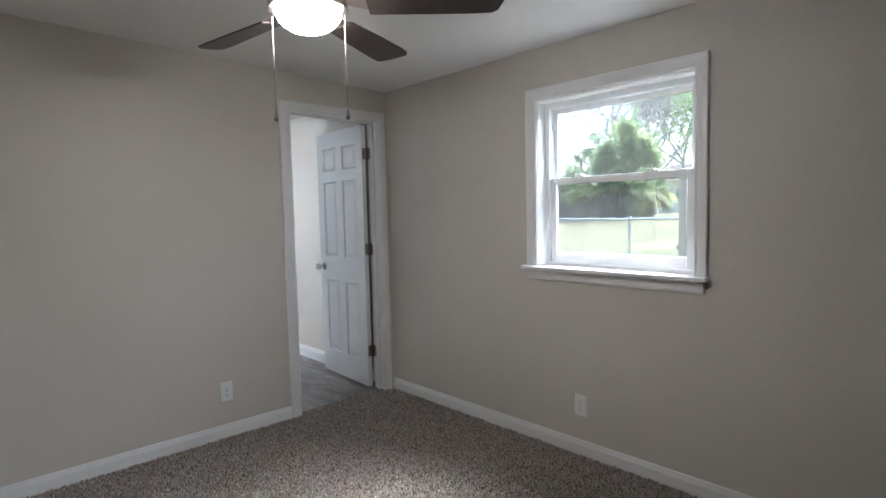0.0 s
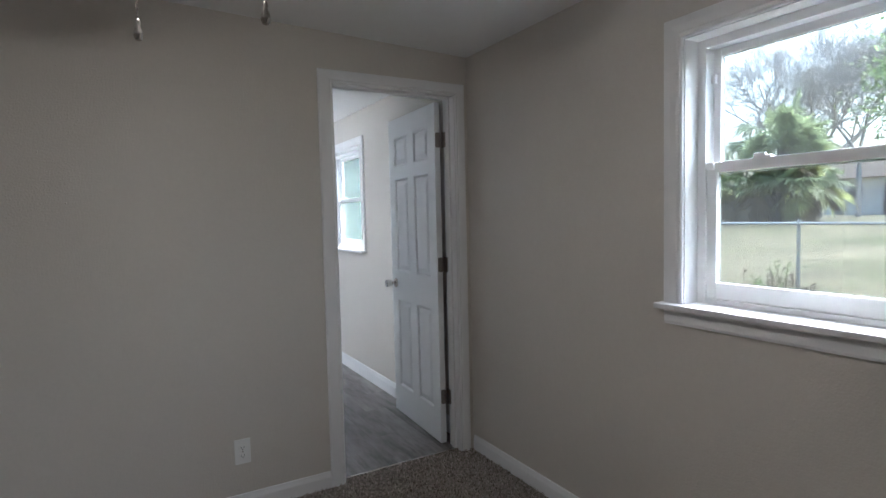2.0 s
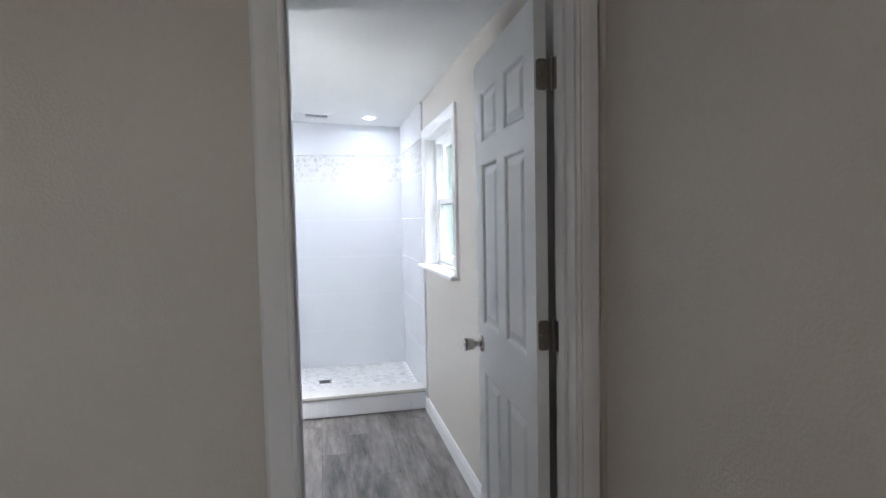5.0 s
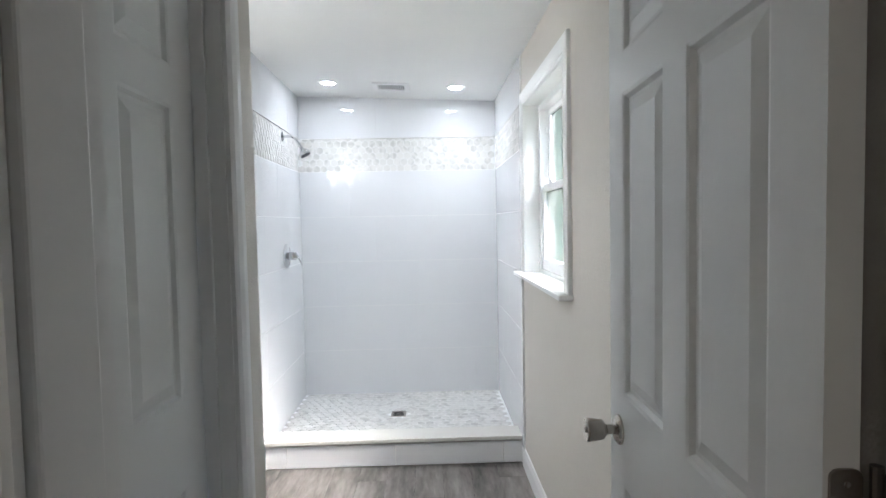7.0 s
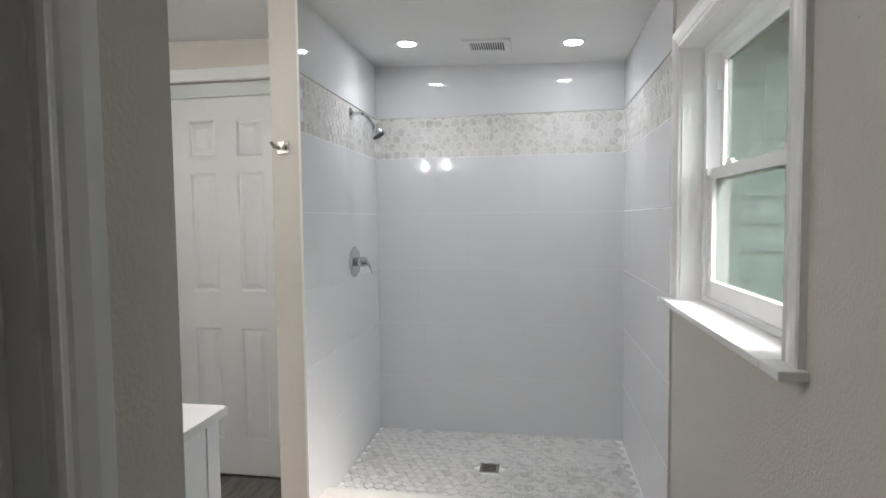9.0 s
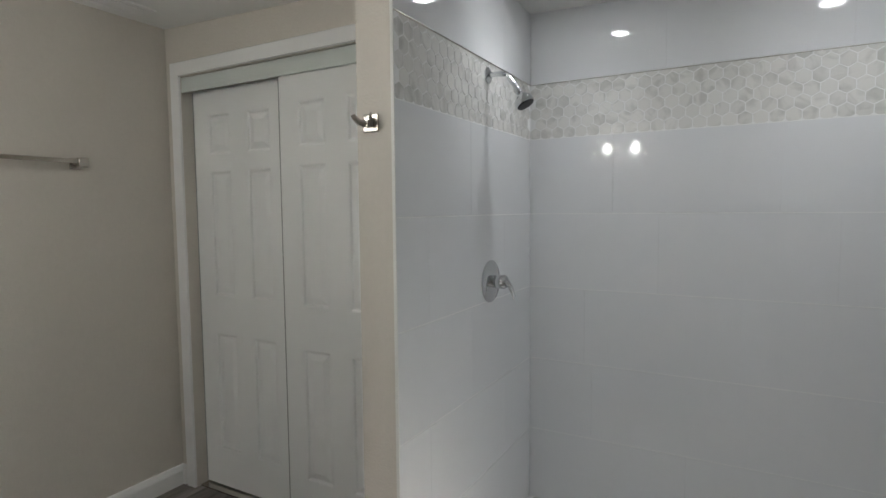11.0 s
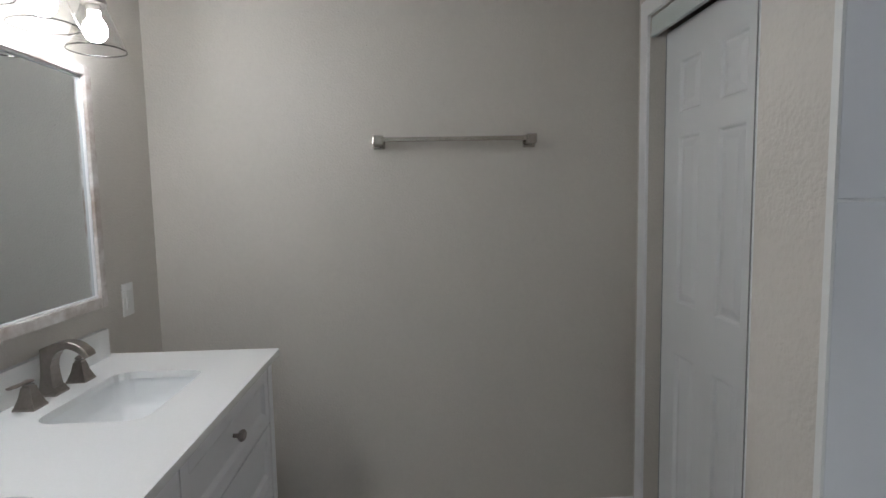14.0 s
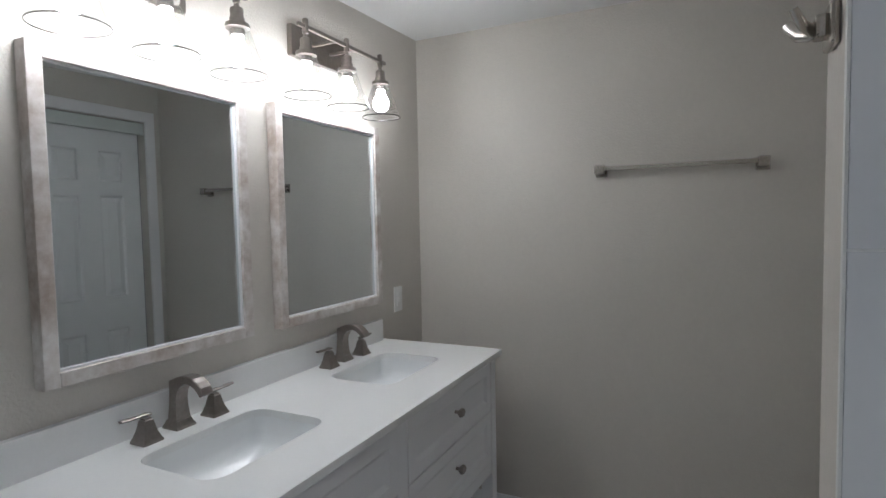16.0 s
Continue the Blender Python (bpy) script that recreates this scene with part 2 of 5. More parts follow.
def box(bm, x0, x1, y0, y1, z0, z1, bevel=0.0):
    made = bmesh.ops.create_cube(bm, size=1, matrix=Matrix.LocRotScale(((x0 + x1) / 2, (y0 + y1) / 2, (z0 + z1) / 2), None, (abs(x1 - x0), abs(y1 - y0), abs(z1 - z0))))
    if bevel:
        edges = list({e for v in made["verts"] for e in v.link_edges})
        bmesh.ops.bevel(bm, geom=edges, offset=bevel, segments=2, affect="EDGES", profile=0.6)
    return bm


def boxes(*rows, bevel=0.0):
    bm = bmesh.new()
    for r in rows:
        box(bm, *r, bevel=bevel)
    return bm


def tube(bm, a, b, r0, r1=None, seg=16, cap=True):
    a, b = Vector(a), Vector(b)
    m = Matrix.Translation((a + b) / 2) @ (b - a).to_track_quat("Z", "Y").to_matrix().to_4x4()
    bmesh.ops.create_cone(bm, cap_ends=cap, segments=seg, radius1=r0, radius2=r0 if r1 is None else r1, depth=(b - a).length, matrix=m)
    return bm


def lathe(bm, rows, at=(0, 0, 0), axis=(0, 0, 1), seg=28, close=True):
    """Turns (radius, height) rows round an axis."""
    m = Matrix.Translation(at) @ Vector(axis).to_track_quat("Z", "Y").to_matrix().to_4x4()
    rings = []
    for r, h in rows:
        rings.append([bm.verts.new(m @ Vector((r * math.cos(a), r * math.sin(a), h))) for a in (2 * math.pi * k / seg for k in range(seg))])
    for p, q in zip(rings, rings[1:]):
        for k in range(seg):
            bm.faces.new((p[k], p[(k + 1) % seg], q[(k + 1) % seg], q[k]))
    if close:
        bm.faces.new(rings[0][::-1])
        bm.faces.new(rings[-1])
    return bm


def sweep(bm, path, radii, seg=12, squash=1.0, side=None):
    """A rounded bar along path, radius by point; squash flattens it along its own side."""
    pts = [Vector(p) for p in path]
    rings = []
    for k, p in enumerate(pts):
        d = (pts[min(k + 1, len(pts) - 1)] - pts[max(k - 1, 0)]).normalized()
        u = Vector(side) if side else d.orthogonal()
        u = (u - d * u.dot(d)).normalized()
        v = d.cross(u)
        rings.append([bm.verts.new(p + radii[k] * (math.cos(a) * u + squash * math.sin(a) * v)) for a in (2 * math.pi * j / seg for j in range(seg))])
    for p, q in zip(rings, rings[1:]):
        for k in range(seg):
            bm.faces.new((p[k], p[(k + 1) % seg], q[(k + 1) % seg], q[k]))
    bm.faces.new(rings[0][::-1])
    bm.faces.new(rings[-1])
    return bm


def extrude_profile(bm, profile, a, b, out, up):
    """A moulding: profile rows (out, up) carried from a to b."""
    a, b, out, up = Vector(a), Vector(b), Vector(out), Vector(up)
    ends = [[bm.verts.new(p + out * o + up * u) for o, u in profile] for p in (a, b)]
    n = len(profile)
    for k in range(n):
        bm.faces.new((ends[0][k], ends[0][(k + 1) % n], ends[1][(k + 1) % n], ends[1][k]))
    bm.faces.new(ends[0][::-1])
    bm.faces.new(ends[1])
    return bm


CASING = [(0, 0), (0.011, 0), (0.015, 0.006), (0.011, 0.013), (0.011, 0.019), (0.014, 0.024), (0.018, 0.046), (0.018, 0.068), (0.014, 0.073), (0, 0.073)]
CASING_FLAT = [(0, 0), (0.010, 0), (0.0135, 0.004), (0.0105, 0.010), (0.014, 0.014), (0.016, 0.030), (0.016, 0.052), (0.011, 0.058), (0, 0.058)]
BASE = [(0, 0), (0.013, 0), (0.013, 0.058), (0.009, 0.070), (0.006, 0.083), (0, 0.085)]
BASE_TALL = [(0, 0), (0.013, 0), (0.013, 0.075), (0.009, 0.090), (0.006, 0.104), (0, 0.107)]

# ---------------------------------------------------------------- plan
XE, XE_OUT = 2.54, 2.70            # outside wall
YD0, YD1 = 3.33, 3.45              # wall between bedroom and bathroom
XP = 1.555                         # side wall of the passage
YV = 4.46                          # vanity wall
XT = -0.66                         # towel bar wall
YC = 6.45                          # closet wall
YS = 7.03                          # back wall of the shower
YEND = 5.93                        # front of the shower
XS0, XS1 = 0.955, 1.075            # shower side wall
H_BATH = 2.32
SLOPE = 0.035                      # the ceilings rise away from the outside wall


def ceil_z(x):
    return 2.262 + SLOPE * (XE - x)


H_BED = ceil_z(0.955)
DOOR_X0, DOOR_X1, DOOR_H = 1.739, 2.450, 2.040
W1 = (1.04, 1.925, 1.021, 1.965)   # bedroom window: y, y, z, z
W2 = (4.985, 5.825, 1.085, 1.975)  # bathroom window


def structure(name, bm, mat, label="", smooth=False):
    return tagged(part(name, bm, mat, None, label, smooth), kind="structure")


TOP = 2.55
structure("wall_east", boxes(
    (XE, XE_OUT, -1.75, W1[0], -0.1, TOP), (XE, XE_OUT, W1[1], W2[0], -0.1, TOP), (XE, XE_OUT, W2[1], 7.18, -0.1, TOP),
    (XE, XE_OUT, W1[0], W1[1], -0.1, W1[2]), (XE, XE_OUT, W1[0], W1[1], W1[3], TOP),
    (XE, XE_OUT, W2[0], W2[1], -0.1, W2[2]), (XE, XE_OUT, W2[0], W2[1], W2[3], TOP)), WALL, "greige painted outside wall")
structure("wall_door", boxes(
    (-1.75, DOOR_X0 - 0.02, YD0, YD1, -0.1, TOP), (DOOR_X1 + 0.02, XE, YD0, YD1, -0.1, TOP), (DOOR_X0 - 0.02, DOOR_X1 + 0.02, YD0, YD1, DOOR_H + 0.02, TOP)), WALL, "greige painted partition wall")
structure("wall_passage", boxes(
    (XP - 0.12, XP, YD1, 3.52, -0.1, TOP), (XP - 0.12, XP, 4.26, YV, -0.1, TOP), (XP - 0.12, XP, 3.52, 4.26, 2.05, TOP)), WALL, "greige painted passage wall")
structure("wall_vanity", boxes((XT - 0.14, XP - 0.12, YV - 0.12, YV, -0.1, TOP)), WALL, "greige painted wall behind the vanity")
structure("wall_towel", boxes((XT - 0.14, XT, YV, 7.18, -0.1, TOP)), WALL, "greige textured wall with a towel bar")
structure("wall_closet", boxes(
    (XT, -0.573, YC, YC + 0.12, -0.1, TOP), (0.775, XS0, YC, YC + 0.12, -0.1, TOP), (-0.573, 0.775, YC, YC + 0.12, 2.125, TOP)), WALL, "greige painted closet wall")
structure("wall_shower_side", boxes((XS0, XS1, YEND, YS, -0.1, TOP)), WALL, "greige painted end of the shower wall")
structure("wall_north", boxes((XT, XE, YS, 7.18, -0.1, TOP)), WALL, "greige painted back wall")
structure("wall_south", boxes((-1.6, XE, -1.75, -1.6, -0.1, TOP)), WALL, "greige painted bedroom wall")
structure("wall_west", boxes((-1.75, -1.6, -1.75, YD0, -0.1, TOP)), WALL, "greige painted bedroom wall")


def ceiling(name, x0, x1, y0, y1, label):
    bm = boxes((x0, x1, y0, y1, 2.4, TOP - 0.02))
    for v in bm.verts:
        if v.co.z < 2.45:
            v.co.z = ceil_z(v.co.x)
    structure(name, bm, CEILING, label)


ceiling("ceiling_bedroom", -1.6, XE, -1.6, YD0, "flat white sloped bedroom ceiling")
ceiling("ceiling_bathroom", XT, XE, YD1, YS, "flat white sloped bathroom ceiling")
structure("roof", boxes((-1.9, 2.95, -1.9, 7.4, TOP, TOP + 0.12)), OLDWOOD, "flat roof deck")
structure("floor_slab", boxes((-1.75, XE, -1.75, 7.18, -0.2, -0.012)), DARK, "concrete floor slab")
structure("floor_bedroom", boxes((-1.6, XE, -1.6, YD0 + 0.035, -0.012, 0.0)), CARPET, "taupe frieze carpet")
structure("threshold", boxes((DOOR_X0, DOOR_X1, YD0 + 0.035, YD0 + 0.05, -0.012, 0.004)), NICKEL, "thin metal carpet edge strip")


# mouldings
def mould(name, profile, a, b, out, parent=None):
    return tagged(part(name, extrude_profile(bmesh.new(), profile, a, b, out, (0, 0, 1)), TRIM, parent), kind="structure")


mould("baseboard", BASE, (-1.6, YD0, 0), (DOOR_X0 - 0.070, YD0, 0), (0, -1, 0))
mould("baseboard", BASE, (XE, -1.6, 0), (XE, YD0 - 0.019, 0), (-1, 0, 0))
mould("baseboard", BASE_TALL, (XE, YD1, 0), (XE, YEND + 0.02, 0), (-1, 0, 0))
mould("baseboard", BASE_TALL, (XT, YV, 0), (XT, YC, 0), (1, 0, 0))
mould("baseboard", BASE_TALL, (XT + 0.013, YC, 0), (-0.63, YC, 0), (0, -1, 0))
mould("baseboard", BASE_TALL, (XT + 0.013, YV, 0), (XP, YV, 0), (0, 1, 0))


def casing(parent, at, s0, s1, z0, z1, skip=(), profile=CASING, narrow=1.0):
    """Mitred casing round an opening; at(s, z, out) gives the place on the wall."""
    for name in ("casing_left", "casing_right", "casing_head"):
        if name in skip:
            continue
        bm = bmesh.new()
        ends = ([], [])
        for o, u in profile:
            if name == "casing_left":
                rows = at(s0 - u * narrow, z0, o), at(s0 - u * narrow, z1 + u, o)
            elif name == "casing_right":
                rows = at(s1 + u, z0, o), at(s1 + u, z1 + u, o)
            else:
                rows = at(s0 - u * narrow, z1 + u, o), at(s1 + u, z1 + u, o)
            for e, r in zip(ends, rows):
                e.append(bm.verts.new(r))
        n = len(profile)
        for k in range(n):
            bm.faces.new((ends[0][k], ends[0][(k + 1) % n], ends[1][(k + 1) % n], ends[1][k]))
        bm.faces.new(ends[0][::-1])
        bm.faces.new(ends[1])
        part("casing", bm, TRIM, parent)


# ---------------------------------------------------------------- six-panel door
def panel_door(name, label, width, height, at, thick=0.035, group="", kind="", rows=((0.19, 0.80), (0.99, 1.62), (1.70, 1.895)), stile=0.105, mid=0.09):
    """A moulded six-panel door in the x-z plane, its hinge edge at x = 0, centred on y = 0."""
    k = height / 2.02
    rows = [(a * k, b * k) for a, b in rows]
    door = thing(name, label, "door", at, group, kind)
    o = Vector(at)
    pw = (width - 2 * stile - mid) / 2
    cols = [(stile, stile + pw), (stile + pw + mid, width - stile)]
    bm, h = bmesh.new(), thick / 2

    def b(x0, x1, z0, z1):
        box(bm, o.x + x0, o.x + x1, o.y - h, o.y + h, o.z + z0, o.z + z1)
    b(0, stile, 0, height)
    b(width - stile, width, 0, height)
    b(stile + pw, stile + pw + mid, 0, height)
    for x0, x1 in cols:
        z = 0.0
        for z0, z1 in rows:
            b(x0, x1, z, z0)
            z = z1
        b(x0, x1, z, height)
    part("slab", bm, DOOR, door)
    for x0, x1 in cols:
        for z0, z1 in rows:
            pm = bmesh.new()
            for side in (-1, 1):
                last = None
                for inset, depth in ((0.0, 0.0), (0.007, 0.002), (0.013, 0.010), (0.021, 0.010), (0.046, 0.003)):
                    ring = [pm.verts.new((o.x + x, o.y + side * (h - depth), o.z + z)) for x, z in ((x0 + inset, z0 + inset), (x1 - inset, z0 + inset), (x1 - inset, z1 - inset), (x0 + inset, z1 - inset))]
                    if last:
                        for q in range(4):
                            pm.faces.new((last[q], last[(q + 1) % 4], ring[(q + 1) % 4], ring[q]))
                    last = ring
                pm.faces.new(last)
            part("panel", pm, DOOR, door)
    return door


def knob(parent, x, y, z, side):
    """A turned door knob on a face; side is the y direction that it points to."""
    k = part("knob", lathe(bmesh.new(), [(0.010, 0.0), (0.0105, 0.029), (0.0125, 0.031), (0.0125, 0.034), (0.0195, 0.035), (0.021, 0.037), (0.0255, 0.068), (0.0255, 0.071), (0.0235, 0.0735), (0.012, 0.0725)], (x, y, z), (0, side, 0)), NICKEL, parent, "brushed nickel knob", True)
    part("key_plug", lathe(bmesh.new(), [(0.0065, 0.072), (0.0065, 0.0745), (0.0055, 0.0752), (0.002, 0.0752)], (x, y, z), (0, side, 0), 16), BRONZE, k, "dark key plug", True)
    part("rosette", lathe(bmesh.new(), [(0.032, 0.0), (0.032, 0.004), (0.026, 0.010), (0.012, 0.013)], (x, y, z), (0, side, 0)), NICKEL, k, "", True)


# bedroom door, standing open against the outside wall
door = panel_door("door_1", "open white six-panel door with a nickel knob", 0.71, 2.015, (0, 0, 0), kind="structure", stile=0.092)
knob(door, 0.645, -0.0175, 0.905, -1)
knob(door, 0.645, 0.0175, 0.905, 1)


def rounded_leaf(x0, x1, y0, y1, z0, z1, r=0.009):
    """A thin plate with rounded corners, facing along x."""
    pts = [(cy + r * math.cos(a), cz + r * math.sin(a)) for cy, cz, q in ((y1 - r, z0 + r, -90), (y1 - r, z1 - r, 0), (y0 + r, z1 - r, 90), (y0 + r, z0 + r, 180)) for a in (radians(q + s) for s in (0, 30, 60, 90))]
    return extrude_profile(bmesh.new(), pts, (x0, 0, 0), (x1, 0, 0), (0, 1, 0), (0, 0, 1))


for z in (0.28, 1.072, 1.80):
    hb = part("hinge", rounded_leaf(-0.003, 0.0005, -0.019, 0.0125, z - 0.043, z + 0.043), BRONZE, door, "worn dark nickel hinge leaf")
    for u, v in ((-0.004, 0.028), (0.004, 0.0), (-0.004, -0.028)):
        part("screw", lathe(bmesh.new(), [(0.0035, 0.0), (0.003, 0.0008), (0.001, 0.0006)], (-0.003, u, z + v), (-1, 0, 0), 10), NICKEL, hb)
door.matrix_basis = pose(DOOR_X1 - 0.036, YD1 + 0.012, 0.012, 0, 0, 87.3)

frame_1 = thing("door_frame", "white door frame with moulded casing", "door frame", (DOOR_X0, YD0, 0), kind="structure")
part("jamb", boxes((DOOR_X0 - 0.02, DOOR_X0, YD0 - 0.001, YD1 + 0.001, 0, DOOR_H)), TRIM, frame_1)
part("jamb", boxes((DOOR_X1, DOOR_X1 + 0.02, YD0 - 0.001, YD1 + 0.001, 0, DOOR_H)), TRIM, frame_1)
part("jamb", boxes((DOOR_X0 - 0.02, DOOR_X1 + 0.02, YD0 - 0.001, YD1 + 0.001, DOOR_H, DOOR_H + 0.02)), TRIM, frame_1)
part("stop", boxes((DOOR_X0, DOOR_X0 + 0.013, YD0 + 0.006, YD0 + 0.08, 0, DOOR_H), bevel=0.003), TRIM, frame_1)
part("stop", boxes((DOOR_X1 - 0.011, DOOR_X1, YD0 + 0.045, YD0 + 0.08, 0, DOOR_H), bevel=0.002), TRIM, frame_1)
part("stop", boxes((DOOR_X0 + 0.013, DOOR_X1 - 0.011, YD0 + 0.045, YD0 + 0.08, DOOR_H - 0.011, DOOR_H), bevel=0.002), TRIM, frame_1)
for z in (0.28, 1.072, 1.80):
    hl = part("hinge_leaf", rounded_leaf(DOOR_X1 - 0.0025, DOOR_X1, YD1 - 0.031, YD1 + 0.004, z - 0.031, z + 0.055), BRONZE, frame_1, "worn dark nickel hinge leaf")
    part("hinge_pin", tube(bmesh.new(), (DOOR_X1 - 0.006, YD1 + 0.006, z - 0.035), (DOOR_X1 - 0.006, YD1 + 0.006, z + 0.059), 0.006, seg=10), BRONZE, hl)
casing(frame_1, lambda s, z, o: (s, YD0 - o, z), DOOR_X0 + 0.006, DOOR_X1 + 0.006, 0, DOOR_H + 0.008, profile=CASING_FLAT, narrow=1.28)
casing(frame_1, lambda s, z, o: (s, YD1 + o, z), DOOR_X0 - 0.006, DOOR_X1 + 0.006, 0, DOOR_H + 0.01, profile=CASING_FLAT)

# closed door in the passage
linen = panel_door("door_2", "closed white six-panel closet door", 0.70, 2.015, (0, 0, 0), kind="structure", stile=0.10)
linen.matrix_basis = pose(XP - 0.085, 4.235, 0.012, 0, 0, -90)
frame_2 = thing("door_frame", "white closet door frame with moulded casing", "door frame", (XP, 3.52, 0), kind="structure")
part("jamb", boxes((XP - 0.121, XP + 0.001, 3.52, 3.535, 0, 2.035)), TRIM, frame_2)
part("jamb", boxes((XP - 0.121, XP + 0.001, 4.245, 4.26, 0, 2.035)), TRIM, frame_2)
part("jamb", boxes((XP - 0.121, XP + 0.001, 3.52, 4.26, 2.035, 2.05)), TRIM, frame_2)
part("stop", boxes((XP - 0.065, XP - 0.035, 4.234, 4.245, 0, 2.035), bevel=0.002), TRIM, frame_2)
part("stop", boxes((XP - 0.065, XP - 0.035, 3.535, 3.546, 0, 2.035), bevel=0.002), TRIM, frame_2)
casing(frame_2, lambda s, z, o: (XP + o, s, z), 3.53, 4.25, 0, 2.04, skip=("casing_left",))

# sliding closet doors
slide_a = panel_door("closet_door", "white six-panel sliding closet door, rear track", 0.645, 2.045, (0, 0, 0), 0.030, group="sliding closet doors", stile=0.108, mid=0.116)
slide_b = copy_thing(slide_a, pose(0.098, YC + 0.036, 0.014))
slide_a.matrix_basis = pose(-0.545, YC + 0.078, 0.014)
# Grey edge strips, their tone also standing for shade in the door gaps.
EDGE_STRIP = material("grey_edge_gap_shade", (0.30, 0.31, 0.31), 0.5, grain=0.1)
for _o, _x, _y in ((slide_b, 0.094, YC + 0.019), (slide_a, -0.549, YC + 0.061)):
    _e = part("edge_strip", boxes((_x, _x + 0.0045, _y, _y + 0.034, 0.02, 2.05)), EDGE_STRIP, None, "grey plastic door edge strip, toned for the shade of the gap")
    _e.parent, _e.matrix_parent_inverse = _o, _o.matrix_basis.inverted()
tagged(slide_b, "white six-panel sliding closet door, front track")
frame_3 = thing("closet_frame", "white closet frame with a track fascia", "door frame", (0.1, YC, 0), kind="structure")
C0, C1 = -0.550, 0.76
part("jamb", boxes((C0 - 0.0225, C0, YC - 0.001, YC + 0.121, 0, 2.125)), WALL, frame_3, "greige painted reveal")
part("jamb", boxes((C1, C1 + 0.015, YC - 0.001, YC + 0.121, 0, 2.125)), WALL, frame_3, "greige painted reveal")
part("fascia", boxes((C0, C1, YC + 0.002, YC + 0.016, 2.046, 2.1195), (C0, C1, YC - 0.001, YC + 0.002, 2.046, 2.062), bevel=0.002), material("grey_green_fascia", (0.62, 0.655, 0.63), 0.4, stain=0.03), frame_3, "grey-green enamelled track fascia")
part("track", boxes((C0, C1, YC + 0.032, YC + 0.11, 2.075, 2.110)), NICKEL, frame_3)
part("floor_guide", boxes((C0, C1, YC + 0.02, YC + 0.108, -0.012, 0.006)), NICKEL, frame_3)
casing(frame_3, lambda s, z, o: (s, YC - o, z), C0 - 0.002, C1 + 0.002, 0, 2.1285, profile=[(0, 0), (0.011, 0), (0.014, 0.003), (0.014, 0.062), (0.011, 0.066), (0, 0.066)])


# ---------------------------------------------------------------- windows
def sash(name, win, x0, x1, y0, y1, z0, z1, w, bottom):
    s = part(name, boxes((x0, x1, y0, y0 + w, z0, z1), (x0, x1, y1 - w, y1, z0, z1), (x0, x1, y0 + w, y1 - w, z0, z0 + bottom), (x0, x1, y0 + w, y1 - w, z1 - w, z1), bevel=0.003), VINYL, win)
    xm = (x0 + x1) / 2
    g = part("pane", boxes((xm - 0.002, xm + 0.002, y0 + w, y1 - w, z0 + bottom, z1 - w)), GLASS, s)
    # daylight enters at full strength, past the dimming tint
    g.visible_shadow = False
    return s


def window(name, label, y0, y1, z0, z1, head_style):
    win = thing(name, label, "window", (XE, (y0 + y1) / 2, z0), kind="structure")
    casing(win, lambda s, z, o: (XE - o, s, z), y0, y1, z0, z1, narrow=0.8 if head_style else 1.0)
    j = 0.004
    for r in ((XE - 0.001, XE + 0.10, y0, y0 + j, z0, z1), (XE - 0.001, XE + 0.10, y1 - j, y1, z0, z1), (XE - 0.001, XE + 0.10, y0 + j, y1 - j, z1 - j, z1)):
        part("jamb_liner", boxes(r), TRIM, win)
    part("window_sill", boxes((XE - 0.055, XE + 0.10, y0 - 0.0, y1, z0 - 0.004, z0 + 0.016), (XE - 0.055, XE - 0.0005, y0 - (0.068 if head_style else 0.09), y0, z0 - 0.004, z0 + 0.016), (XE - 0.055, XE - 0.0005, y1, y1 + (0.087 if head_style else 0.105), z0 - 0.004, z0 + 0.016), bevel=0.004), TRIM, win)
    if head_style:
        part("apron", extrude_profile(bmesh.new(), [(0, 0), (0.012, 0), (0.016, 0.01), (0.016, 0.048), (0.02, 0.058), (0, 0.058)], (XE, y0 - 0.046, z0 - 0.062), (XE, y1 + 0.07, z0 - 0.062), (-1, 0, 0), (0, 0, 1)), TRIM, win)
    a, b, c, d = y0 + j, y1 - j, z0 + 0.016, z1 - j
    f = 0.03
    part("window_frame", boxes((XE + 0.07, XE + 0.15, a, a + f, c, d), (XE + 0.07, XE + 0.15, b - f, b, c, d), (XE + 0.07, XE + 0.15, a + f, b - f, d - f, d), (XE + 0.07, XE + 0.15, a + f, b - f, c, c + 0.018), bevel=0.002), VINYL, win)
    mid = (z0 + z1) / 2 + (0.022 if head_style else 0.005)
    up = sash("upper_sash", win, XE + 0.115, XE + 0.14, a + f, b - f, mid - 0.02, d - f, 0.028, 0.03)
    lo = sash("lower_sash", win, XE + 0.080, XE + 0.108, a + f, b - f, c + 0.018, mid + 0.02, 0.036, 0.058)
    for y in (a + 0.27 * (b - a), a + 0.75 * (b - a)):
        part("sash_lock", boxes((XE + 0.084, XE + 0.104, y - 0.028, y + 0.028, mid + 0.02, mid + 0.028), (XE + 0.088, XE + 0.100, y - 0.008, y + 0.030, mid + 0.028, mid + 0.037), bevel=0.002), VINYL, lo)
    for y in (a + f + 0.004, b - f - 0.03):
        part("tilt_latch", boxes((XE + 0.068, XE + 0.080, y, y + 0.026, mid - 0.006, mid + 0.018), bevel=0.002), VINYL, lo)
    part("vent_stop", boxes((XE + 0.100, XE + 0.115, b - f - 0.016, b - f, d - 0.15, d - 0.12), bevel=0.001), VINYL, win)
    return win


window("window_1", "white vinyl double-hung window with a deep sill", *W1, True)
window("window_2", "white vinyl double-hung bathroom window with a sill", *W2, False)


